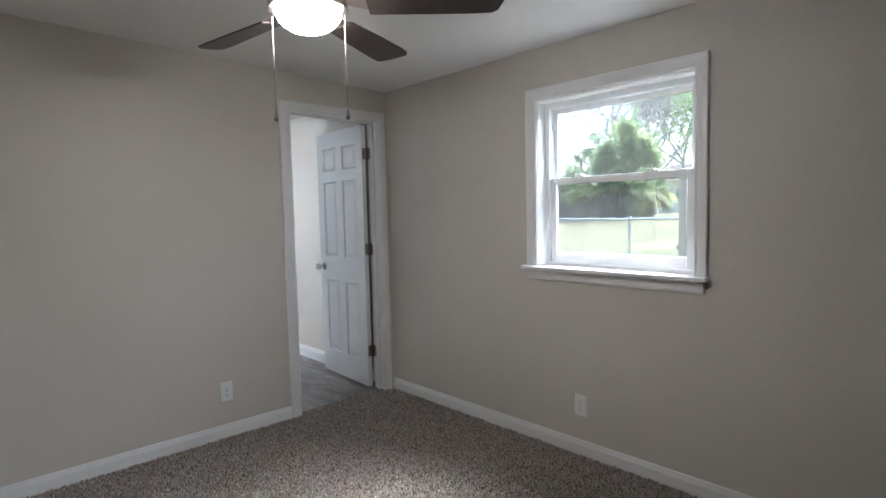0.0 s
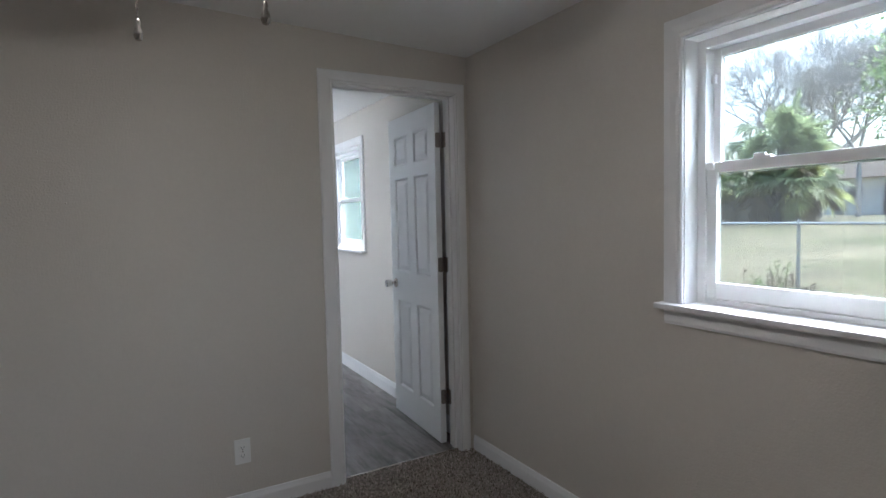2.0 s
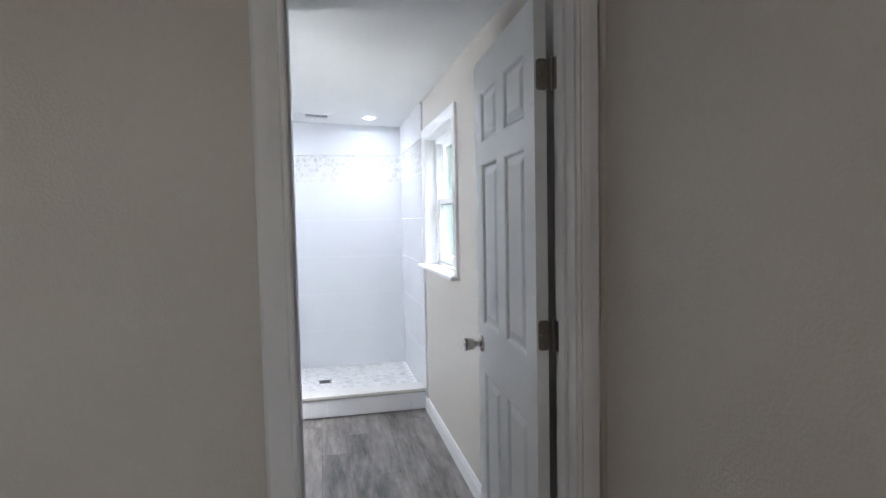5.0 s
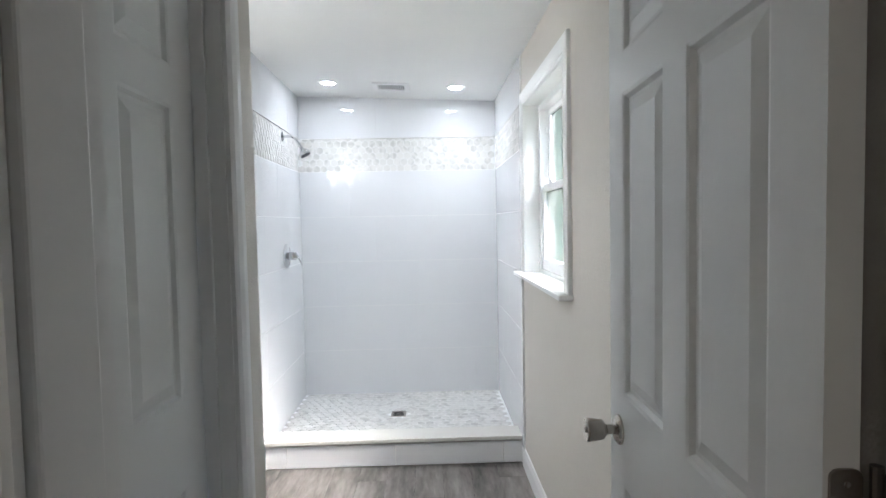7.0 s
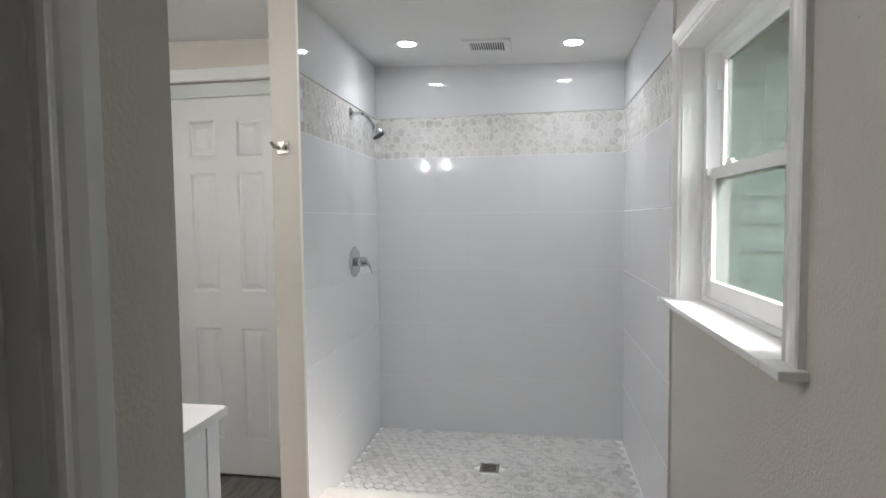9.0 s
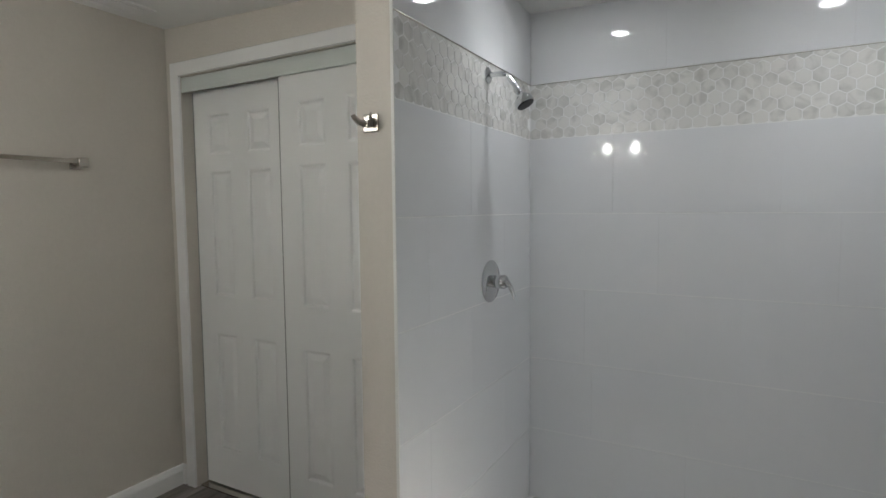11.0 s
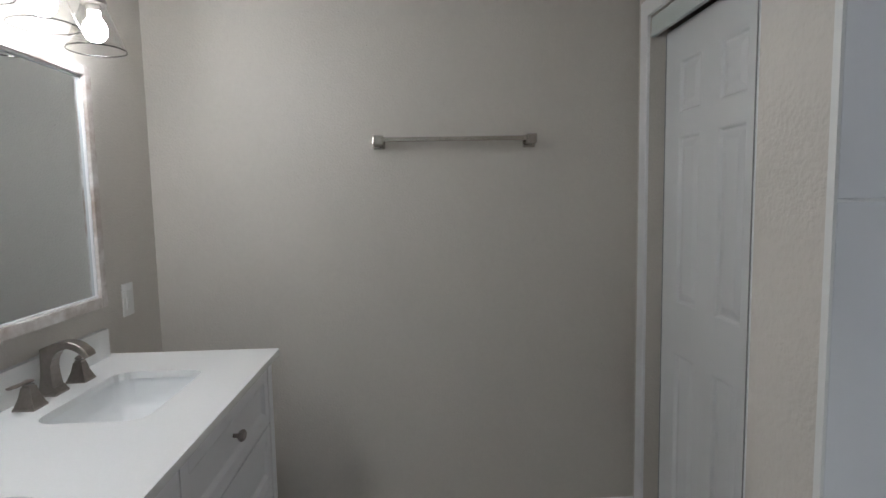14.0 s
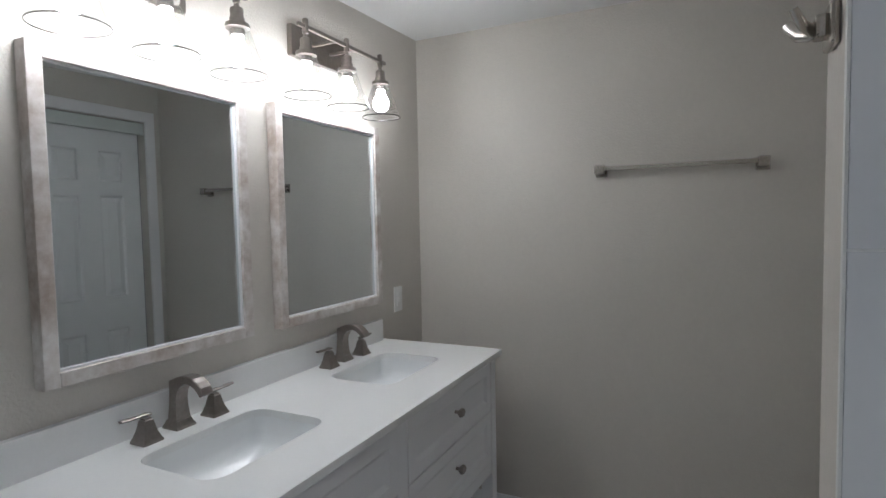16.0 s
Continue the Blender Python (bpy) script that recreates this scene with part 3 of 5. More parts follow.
# ---------------------------------------------------------------- shower
def hex_mesh(r, t, axis):
    """A small bevelled hexagon, points up; axis is the way that its face looks."""
    bm = bmesh.new()
    rings = []
    for rr, d in ((r, 0.0), (r, t * 0.75), (r * 0.93, t)):
        rings.append([Vector((rr * math.sin(k * math.pi / 3), rr * math.cos(k * math.pi / 3), d)) for k in range(6)])
    turn = {"+x": Matrix(((0, 0, 1), (1, 0, 0), (0, 1, 0))), "-x": Matrix(((0, 0, -1), (1, 0, 0), (0, 1, 0))), "-y": Matrix(((1, 0, 0), (0, 0, -1), (0, 1, 0))), "+z": Matrix.Identity(3)}[axis]
    vs = [[bm.verts.new(turn @ v) for v in ring] for ring in rings]
    for p, q in zip(vs, vs[1:]):
        for k in range(6):
            bm.faces.new((p[k], p[(k + 1) % 6], q[(k + 1) % 6], q[k]))
    bm.faces.new(vs[-1])
    bmesh.ops.recalc_face_normals(bm, faces=bm.faces)
    return bm


def to_mesh(name, bm, mat):
    me = bpy.data.meshes.new(name)
    bm.to_mesh(me)
    bm.free()
    me.materials.append(mat)
    return me


def piece(name, me, parent, at):
    ob = new(name, me)
    ob.parent = parent
    ob.matrix_basis = Matrix.Translation(at)
    return ob


curb = thing("shower_curb", "white tiled shower curb with a marble cap", "curb", (1.8, 6.04, 0), kind="structure")
part("curb_core", boxes((XS1, XE, 6.002, 6.12, -0.012, 0.138)), GROUT, curb)
for x0, x1 in ((XS1, 1.20), (1.203, 1.81), (1.813, 2.42), (2.423, XE)):
    part("tile", boxes((x0 + 0.001, x1 - 0.001, 5.993, 6.002, 0.004, 0.137), bevel=0.001), TILE, curb)
part("cap", boxes((XS1 + 0.001, XE - 0.001, 5.978, 6.135, 0.139, 0.160), bevel=0.003), material("cream_marble_cap", (0.74, 0.72, 0.68), 0.2, stain=0.04), curb, "pale cream marble cap")
part("mortar_seam", boxes((XS1, XE, 5.986, 5.993, 0.128, 0.139)), material("grey_mortar", (0.42, 0.40, 0.38), 0.9, grain=0.3, grain_size=60), curb)

SHOWER_Z = 0.10
pan = structure("shower_floor", boxes((XS1, XE, 6.12, YS, -0.012, SHOWER_Z - 0.005)), GROUT, "white hexagon marble shower floor")
backing_n = structure("shower_wall_back", boxes((XS1 + 0.009, XE - 0.009, YS - 0.0082, YS - 0.0005, SHOWER_Z - 0.01, H_BATH)), GROUT, "glossy white tiled shower wall")
backing_w = structure("shower_wall_left", boxes((XS1 + 0.0005, XS1 + 0.0082, YEND + 0.001, YS - 0.006, 0.0, H_BATH)), GROUT, "glossy white tiled shower wall")
backing_e = structure("shower_wall_right", boxes((XE - 0.0082, XE - 0.0005, YEND + 0.001, YS - 0.006, 0.0, H_BATH)), GROUT, "glossy white tiled shower wall")
for x in (XS1 + 0.0005, XE - 0.0105):
    structure("tile_edge_trim", boxes((x, x + 0.010, YEND - 0.004, YEND - 0.0005, 0.0, H_BATH)), material("white_edge_strip", (0.74, 0.74, 0.72), 0.4), "white tile edge strip")
structure("tile_edge_trim", boxes((XS1 + 0.011, XE - 0.011, YS - 0.0112, YS - 0.006, 1.9985, 2.0005)), NICKEL, "thin metal tile edge strip")
structure("tile_edge_trim", boxes((XS1 + 0.006, XS1 + 0.012, YEND, YS - 0.013, 1.998, 2.001)), NICKEL, "thin metal tile edge strip")
structure("tile_edge_trim", boxes((XE - 0.012, XE - 0.006, YEND, YS - 0.013, 1.998, 2.001)), NICKEL, "thin metal tile edge strip")

# ---------------------------------------------------------------- ceiling fan
FX, FY = 0.955, 1.66
fan = thing("ceiling_fan", "dark five-blade ceiling fan with a lit globe", "fan", (FX, FY, H_BED))
part("motor_housing", lathe(bmesh.new(), [(0.07, 2.322), (0.085, 2.245), (0.14, 2.20), (0.155, 2.15), (0.150, 2.10), (0.11, 2.075), (0.06, 2.07)], (FX, FY, 0)), BRONZE, fan, "brushed nickel motor housing", True)
part("light_collar", lathe(bmesh.new(), [(0.07, 2.090), (0.115, 2.078), (0.130, 2.064), (0.131, 2.040), (0.126, 2.036), (0.115, 2.038), (0.05, 2.045)], (FX, FY, 0)), NICKEL, fan, "brushed nickel light collar", True)
part("globe", lathe(bmesh.new(), [(0.112, 2.042), (0.110, 2.026), (0.102, 2.008), (0.086, 1.990), (0.062, 1.976), (0.033, 1.969), (0.004, 1.967)], (FX, FY, 0)), GLOBE, fan, "lit frosted glass bowl", True)
for k in range(5):
    ang = radians(98 + 72 * k)
    m = Matrix.Translation((FX, FY, 2.045)) @ Matrix.Rotation(ang, 4, "Z") @ Matrix.Rotation(radians(-12), 4, "X")
    bm = bmesh.new()
    outline = [(0.20, -0.048), (0.40, -0.062), (0.58, -0.070), (0.645, -0.066), (0.662, -0.052), (0.650, 0.0), (0.632, 0.052), (0.612, 0.066), (0.55, 0.067), (0.40, 0.060), (0.20, 0.048)]
    lo = [bm.verts.new(m @ Vector((x, y, -0.003))) for x, y in outline]
    hi = [bm.verts.new(m @ Vector((x, y, 0.003))) for x, y in outline]
    bm.faces.new(lo[::-1])
    bm.faces.new(hi)
    for q in range(len(lo)):
        bm.faces.new((lo[q], lo[(q + 1) % len(lo)], hi[(q + 1) % len(lo)], hi[q]))
    blade = part("blade", bm, BLADE, fan, "dark walnut blade")
    bm = bmesh.new()
    sweep(bm, [m @ Vector(p) for p in ((0.10, 0, 0.025), (0.15, 0, 0.012), (0.20, 0, 0.007), (0.28, 0, 0.007))], [0.016, 0.022, 0.034, 0.020], 10, 0.22, m.to_3x3() @ Vector((0, 1, 0)))
    part("blade_iron", bm, BRONZE, blade, "", True)
for ang, low in ((radians(136), 1.676), (radians(-46), 1.675)):
    cx, cy = FX + 0.122 * math.cos(ang), FY + 0.122 * math.sin(ang)
    bm = bmesh.new()
    z = low + 0.03
    while z < 2.02:
        bmesh.ops.create_icosphere(bm, subdivisions=1, radius=0.0027, matrix=Matrix.Translation((cx, cy, z)))
        z += 0.0056
    ch = part("pull_chain", bm, NICKEL, fan, "beaded nickel pull chain", True)
    part("chain_pull", lathe(bmesh.new(), [(0.002, 0.036), (0.0045, 0.032), (0.0035, 0.025), (0.0065, 0.017), (0.0080, 0.008), (0.005, 0.001), (0.001, 0.0)], (cx, cy, low)), NICKEL, ch, "", True)
    part("chain_coupling", lathe(bmesh.new(), [(0.001, 0.012), (0.003, 0.01), (0.003, 0.002), (0.001, 0.0)], (cx, cy, low + 0.19)), NICKEL, ch, "", True)

# ---------------------------------------------------------------- recessed lights and vents
can = thing("recessed_light", "lit white recessed ceiling light over the shower", "light", (1.385, 6.59, H_BATH), "recessed shower lights")
part("trim_ring", lathe(bmesh.new(), [(0.043, -0.0005), (0.064, -0.0005), (0.062, -0.006), (0.047, -0.007), (0.043, -0.003)], (1.385, 6.59, H_BATH)), TRIM, can, "", True)
part("lens", lathe(bmesh.new(), [(0.001, -0.004), (0.043, -0.004), (0.043, -0.002), (0.001, -0.002)], (1.385, 6.59, H_BATH)), CAN, can, "glowing frosted lens")
tip = math.degrees(math.atan(SLOPE))
copy_thing(can, pose(2.225, 6.64, ceil_z(2.225), 0, tip, 0))
can.matrix_basis = pose(1.385, 6.59, ceil_z(1.385), 0, tip, 0)

vent = thing("exhaust_vent", "white slotted exhaust fan grille in the ceiling", "vent", (1.795, 6.65, H_BATH))
part("frame", boxes((1.675, 1.915, 6.555, 6.585, H_BATH - 0.012, H_BATH - 0.0005), (1.675, 1.915, 6.725, 6.755, H_BATH - 0.012, H_BATH - 0.0005), (1.675, 1.705, 6.585, 6.725, H_BATH - 0.012, H_BATH - 0.0005), (1.885, 1.915, 6.585, 6.725, H_BATH - 0.012, H_BATH - 0.0005), bevel=0.002), TRIM, vent)
# black sheet in place of the shaded duct behind the slats
part("backing", boxes((1.705, 1.885, 6.585, 6.725, H_BATH - 0.003, H_BATH - 0.001)), DARK, vent)
for k in range(15):
    x = 1.709 + k * 0.0122
    part("slat", boxes((x, x + 0.0046, 6.585, 6.725, H_BATH - 0.010, H_BATH - 0.004)), TRIM, vent)

vent.matrix_basis = pose(1.795, 6.65, ceil_z(1.795), 0, tip, 0)

# ---------------------------------------------------------------- vanity lights
def vanity_light(cx):
    z, y = 2.110, 4.60
    v = thing("vanity_light", "brushed nickel three-bulb vanity light with clear glass shades", "light", (cx, YV, z), "vanity lights")
    part("backplate", boxes((cx - 0.16, cx + 0.16, YV + 0.0005, YV + 0.022, z - 0.055, z + 0.055), bevel=0.004), BRONZE, v)
    part("crossbar", boxes((cx - 0.265, cx + 0.265, y - 0.006, y + 0.006, z - 0.006, z + 0.006), bevel=0.0015), BRONZE, v)
    for s in (-0.06, 0.06):
        part("arm", boxes((cx + s - 0.006, cx + s + 0.006, YV + 0.022, y - 0.006, z - 0.005, z + 0.005), bevel=0.001), BRONZE, v)
    for s in (-0.228, 0.0, 0.228):
        x = cx + s
        so = part("socket", lathe(bmesh.new(), [(0.008, 0.026), (0.010, 0.024), (0.010, -0.022), (0.007, -0.024), (0.008, -0.034), (0.017, -0.038), (0.019, -0.044), (0.0185, -0.062), (0.021, -0.066), (0.021, -0.078), (0.032, -0.081), (0.034, -0.085), (0.034, -0.094), (0.020, -0.097), (0.0195, -0.114), (0.014, -0.116)], (x, y, z)), BRONZE, v, "", True)
        part("shade", lathe(bmesh.new(), [(0.031, -0.094), (0.036, -0.104), (0.078, -0.222), (0.0765, -0.2225), (0.034, -0.104), (0.029, -0.095)], (x, y, z), close=False), SHADE_GLASS, so, "clear conical glass shade", True)
        part("shade_rim", lathe(bmesh.new(), [(0.0785, -0.2215), (0.0795, -0.2235), (0.0785, -0.2255), (0.0765, -0.2255), (0.0760, -0.2235), (0.0768, -0.2218)], (x, y, z), close=False), RIM_GLASS, so, "", True)
        part("bulb", lathe(bmesh.new(), [(0.0165, -0.112), (0.0165, -0.134), (0.022, -0.141), (0.0285, -0.150), (0.0315, -0.162), (0.0318, -0.170), (0.0295, -0.182), (0.0235, -0.192), (0.0135, -0.1985), (0.002, -0.2005)], (x, y, z), seg=20), BULB, so, "lit frosted bulb", True)
    return v


vanity_light(0.142)
vanity_light(0.892)

# ---------------------------------------------------------------- vanity
V0, V1, VY, VZ = -0.28, 1.27, 5.035, 0.93
SINKS = (0.13, 0.845)


def rounded(cx, cy, w, d, r, z, seg=5):
    pts = []
    for sx, sy, a0 in ((1, 1, 0), (-1, 1, 90), (-1, -1, 180), (1, -1, 270)):
        for k in range(seg + 1):
            a = radians(a0 + 90 * k / seg)
            pts.append(Vector((cx + sx * (w / 2 - r) + r * math.cos(a), cy + sy * (d / 2 - r) + r * math.sin(a), z)))
    return pts


top = thing("countertop", "white quartz double vanity top with a low backsplash", "countertop", (0.49, 4.75, VZ))
bm = bmesh.new()
loops = [rounded((V0 + V1) / 2, (YV + VY) / 2, V1 - V0, VY - YV - 0.001, 0.004, VZ, 2)] + [rounded(c, 4.735, 0.39, 0.262, 0.05, VZ) for c in SINKS]
for loop in loops:
    vs = [bm.verts.new(p) for p in loop]
    for k in range(len(vs)):
        bm.edges.new((vs[k], vs[(k + 1) % len(vs)]))
bmesh.ops.triangle_fill(bm, use_beauty=True, use_dissolve=False, edges=bm.edges[:])
ext = bmesh.ops.extrude_face_region(bm, geom=bm.faces[:])
bmesh.ops.translate(bm, verts=[v for v in ext["geom"] if isinstance(v, bmesh.types.BMVert)], vec=(0, 0, -0.022))
part("slab", bm, QUARTZ, top)
part("backsplash", boxes((V0 + 0.03, V1, YV + 0.0005, YV + 0.021, VZ, VZ + 0.095), bevel=0.002), QUARTZ, top)

for c in SINKS:
    sk = thing("sink", "white rectangular undermount porcelain sink", "sink", (c, 4.735, 0.78), "vanity sinks")
    bm = bmesh.new()
    rings = [[bm.verts.new(p) for p in rounded(c + dx, 4.735, w, d, r, z)] for w, d, r, z, dx in ((0.44, 0.312, 0.055, 0.9075, 0), (0.402, 0.274, 0.052, 0.9075, 0), (0.398, 0.270, 0.05, 0.895, 0), (0.388, 0.262, 0.045, 0.860, 0), (0.370, 0.246, 0.035, 0.838, 0), (0.340, 0.220, 0.022, 0.826, 0), (0.056, 0.056, 0.008, 0.781, 0))]
    for p, q in zip(rings, rings[1:]):
        for k in range(len(p)):
            bm.faces.new((p[k], p[(k + 1) % len(p)], q[(k + 1) % len(p)], q[k]))
    bm.faces.new(rings[-1])
    bowl = part("bowl", bm, PORCELAIN, sk, "", True)
    part("drain", lathe(bmesh.new(), [(0.026, 0.780), (0.026, 0.783), (0.020, 0.7845), (0.016, 0.783), (0.012, 0.788), (0.001, 0.789)], (c, 4.735, 0)), NICKEL, sk, "nickel drain", True)


def pyramid(bm, cx, cy, rows):
    rings = [[bm.verts.new((cx + sx * h, cy + sy * h, z)) for sx, sy in ((-1, -1), (1, -1), (1, 1), (-1, 1))] for h, z in rows]
    for p, q in zip(rings, rings[1:]):
        for k in range(4):
            bm.faces.new((p[k], p[(k + 1) % 4], q[(k + 1) % 4], q[k]))
    bm.faces.new(rings[0][::-1])
    bm.faces.new(rings[-1])
    return bm


def faucet(cx):
    y = 4.520
    fa = thing("faucet", "dark brushed nickel arched widespread faucet with two levers", "faucet", (cx, y, VZ), "vanity faucets")
    bm = bmesh.new()
    # outer edge, inner edge and half width, from the foot over the arch to the nose
    rows = [(-0.0215, 0.010, 0.0215, 0.010, 0.0235), (-0.0185, 0.030, 0.0175, 0.030, 0.0212), (-0.0160, 0.055, 0.0145, 0.055, 0.0195), (-0.0145, 0.080, 0.0140, 0.078, 0.0185), (-0.0138, 0.105, 0.0180, 0.096, 0.018), (-0.0138, 0.126, 0.0270, 0.111, 0.018),
            (0.006, 0.1345, 0.0370, 0.1195, 0.018), (0.025, 0.1415, 0.0480, 0.1245, 0.018), (0.044, 0.1450, 0.0590, 0.1260, 0.0182), (0.062, 0.1450, 0.0690, 0.1240, 0.0184), (0.079, 0.1405, 0.0790, 0.1195, 0.0184), (0.094, 0.1320, 0.0880, 0.1130, 0.0184), (0.107, 0.1200, 0.0960, 0.1050, 0.0182), (0.116, 0.1040, 0.1040, 0.0960, 0.018)]
    prev = None
    for oy, oz, iy, iz, w in rows:
        out, inn = Vector((cx, y + oy, VZ + oz)), Vector((cx, y + iy, VZ + iz))
        low = out.lerp(inn, 0.12)
        ring = [bm.verts.new(p) for p in (inn - Vector((w, 0, 0)), inn + Vector((w, 0, 0)), low + Vector((w, 0, 0)), out + Vector((w * 0.86, 0, 0)), out - Vector((w * 0.86, 0, 0)), low - Vector((w, 0, 0)))]
        if prev:
            for q in range(6):
                bm.faces.new((prev[q], prev[(q + 1) % 6], ring[(q + 1) % 6], ring[q]))
        else:
            bm.faces.new(ring[::-1])
        prev = ring
    bm.faces.new(prev)
    bmesh.ops.recalc_face_normals(bm, faces=bm.faces)
    part("spout", bm, BRONZE, fa)
    part("spout_base", pyramid(bmesh.new(), cx, y, [(0.029, VZ), (0.029, VZ + 0.006), (0.025, VZ + 0.012), (0.022, VZ + 0.022)]), BRONZE, fa)
    for s in (-0.105, 0.105):
        hx = cx + s
        h = part("handle", pyramid(bmesh.new(), hx, y + 0.015, [(0.027, VZ), (0.027, VZ + 0.005), (0.024, VZ + 0.010), (0.017, VZ + 0.030), (0.0125, VZ + 0.052), (0.012, VZ + 0.056), (0.009, VZ + 0.058), (0.009, VZ + 0.062)]), BRONZE, fa)
        bm = bmesh.new()
        sg = 1 if s > 0 else -1
        sweep(bm, [(hx - sg * 0.012, y + 0.015, VZ + 0.068), (hx, y + 0.015, VZ + 0.070), (hx + sg * 0.02, y + 0.015, VZ + 0.070), (hx + sg * 0.045, y + 0.015, VZ + 0.071), (hx + sg * 0.066, y + 0.015, VZ + 0.072)], [0.008, 0.011, 0.0075, 0.010, 0.008], 10, 0.45, (0, 1, 0))
        part("lever", bm, BRONZE, h, "", True)


for c in (0.110, 0.845):
    faucet(c)

van = thing("vanity_cabinet", "white four-drawer double vanity cabinet on legs", "vanity", (0.49, 4.74, 0))
FY0, FY1 = 4.475, 5.005
part("side_panel", boxes((V0 + 0.012, V0 + 0.030, FY0 + 0.05, FY1 - 0.045, 0.42, 0.905), bevel=0.001), VANITY, van)
part("side_panel", boxes((V1 - 0.030, V1 - 0.012, FY0 + 0.05, FY1 - 0.045, 0.42, 0.905), bevel=0.001), VANITY, van)
part("back_panel", boxes((V0 + 0.05, V1 - 0.05, FY0, FY0 + 0.012, 0.42, 0.905)), VANITY, van)
part("bottom_panel", boxes((V0 + 0.03, V1 - 0.03, FY0 + 0.02, FY1 - 0.02, 0.43, 0.448)), VANITY, van)
for x in (V0 + 0.001, V1 - 0.058):
    for y in (FY0, FY1 - 0.05):
        part("leg", boxes((x, x + 0.05, y, y + 0.05, 0.0, 0.907), bevel=0.003), VANITY, van)
part("rail", boxes((V0 + 0.058, V1 - 0.058, FY1 - 0.03, FY1 - 0.004, 0.888, 0.905)), VANITY, van)
part("rail", boxes((V0 + 0.058, V1 - 0.058, FY1 - 0.03, FY1 - 0.002, 0.425, 0.475), bevel=0.002), VANITY, van)
part("stile", boxes((0.466, 0.524, FY1 - 0.03, FY1 - 0.002, 0.475, 0.888), bevel=0.001), VANITY, van)
part("shelf", boxes((V0 + 0.03, V1 - 0.03, FY0 + 0.02, FY1 - 0.06, 0.10, 0.125), bevel=0.002), VANITY, van)
for x0, x1 in ((V0 + 0.061, 0.463), (0.527, V1 - 0.061)):
    for z0, z1 in ((0.690, 0.885), (0.480, 0.685)):
        w = 0.042
        dr = part("drawer", boxes((x0, x0 + w, FY1 - 0.022, FY1, z0, z1), (x1 - w, x1, FY1 - 0.022, FY1, z0, z1), (x0 + w, x1 - w, FY1 - 0.022, FY1, z0, z0 + w), (x0 + w, x1 - w, FY1 - 0.022, FY1, z1 - w, z1), bevel=0.0012), VANITY, van)
        pm = bmesh.new()
        last = None
        for inset, dep in ((0, 0.001), (0.004, 0.004), (0.012, 0.009), (0.014, 0.0095)):
            ring = [pm.verts.new((x, FY1 - dep, z)) for x, z in ((x0 + w + inset, z0 + w + inset), (x1 - w - inset, z0 + w + inset), (x1 - w - inset, z1 - w - inset), (x0 + w + inset, z1 - w - inset))]
            if last:
                for q in range(4):
                    pm.faces.new((last[q], last[(q + 1) % 4], ring[(q + 1) % 4], ring[q]))
            last = ring
        pm.faces.new(last)
        part("drawer_panel", pm, VANITY, dr)
        cx, cz = (x0 + x1) / 2 - 0.015 * (x0 < 0), (z0 + z1) / 2 + 0.002
        bm = bmesh.new()
        tube(bm, (cx, FY1 - 0.0095, cz), (cx, FY1 + 0.008, cz), 0.006, seg=10)
        rings = []
        for s, d in ((0.75, 0.006), (1, 0.012), (1, 0.018), (0.8, 0.023)):
            rings.append([bm.verts.new((cx + s * px, FY1 + d, cz + s * pz)) for px, pz in ((-0.021, 0.0), (-0.012, -0.013), (0.012, -0.013), (0.021, 0.0), (0.012, 0.013), (-0.012, 0.013))])
        for p, q in zip(rings, rings[1:]):
            for k in range(6):
                bm.faces.new((p[k], p[(k + 1) % 6], q[(k + 1) % 6], q[k]))
        bm.faces.new(rings[0][::-1])
        bm.faces.new(rings[-1])
        part("knob", bm, BRONZE, dr, "dark nickel hexagonal knob")


# ---------------------------------------------------------------- mirrors
def framed_mirror(x0, x1, z0, z1):
    w, t = 0.034, 0.040
    mi = thing("wall_mirror", "wall mirror in a whitewashed wooden frame", "mirror", ((x0 + x1) / 2, YV, z0), "vanity mirrors")
    y0, y1 = YV + 0.0005, YV + t
    for r in ((x0, x0 + w, z0, z1), (x1 - w, x1, z0, z1), (x0 + w, x1 - w, z0, z0 + w), (x0 + w, x1 - w, z1 - w, z1)):
        part("frame_rail", boxes((r[0], r[1], y0, y1, r[2], r[3]), bevel=0.003), DRIFT, mi)
    part("inner_bead", boxes((x0 + w, x0 + w + 0.005, y0, y1 - 0.010, z0 + w, z1 - w), (x1 - w - 0.005, x1 - w, y0, y1 - 0.010, z0 + w, z1 - w), (x0 + w + 0.005, x1 - w - 0.005, y0, y1 - 0.010, z0 + w, z0 + w + 0.005), (x0 + w + 0.005, x1 - w - 0.005, y0, y1 - 0.010, z1 - w - 0.005, z1 - w)), TRIM, mi, "thin white inner bead")
    part("mirror_glass", boxes((x0 + w + 0.005, x1 - w - 0.005, y0, y1 - 0.018, z0 + w + 0.005, z1 - w - 0.005)), MIRROR, mi, "silvered mirror glass")


framed_mirror(0.543, 1.155, 1.112, 1.870)
framed_mirror(-0.225, 0.415, 1.106, 1.872)

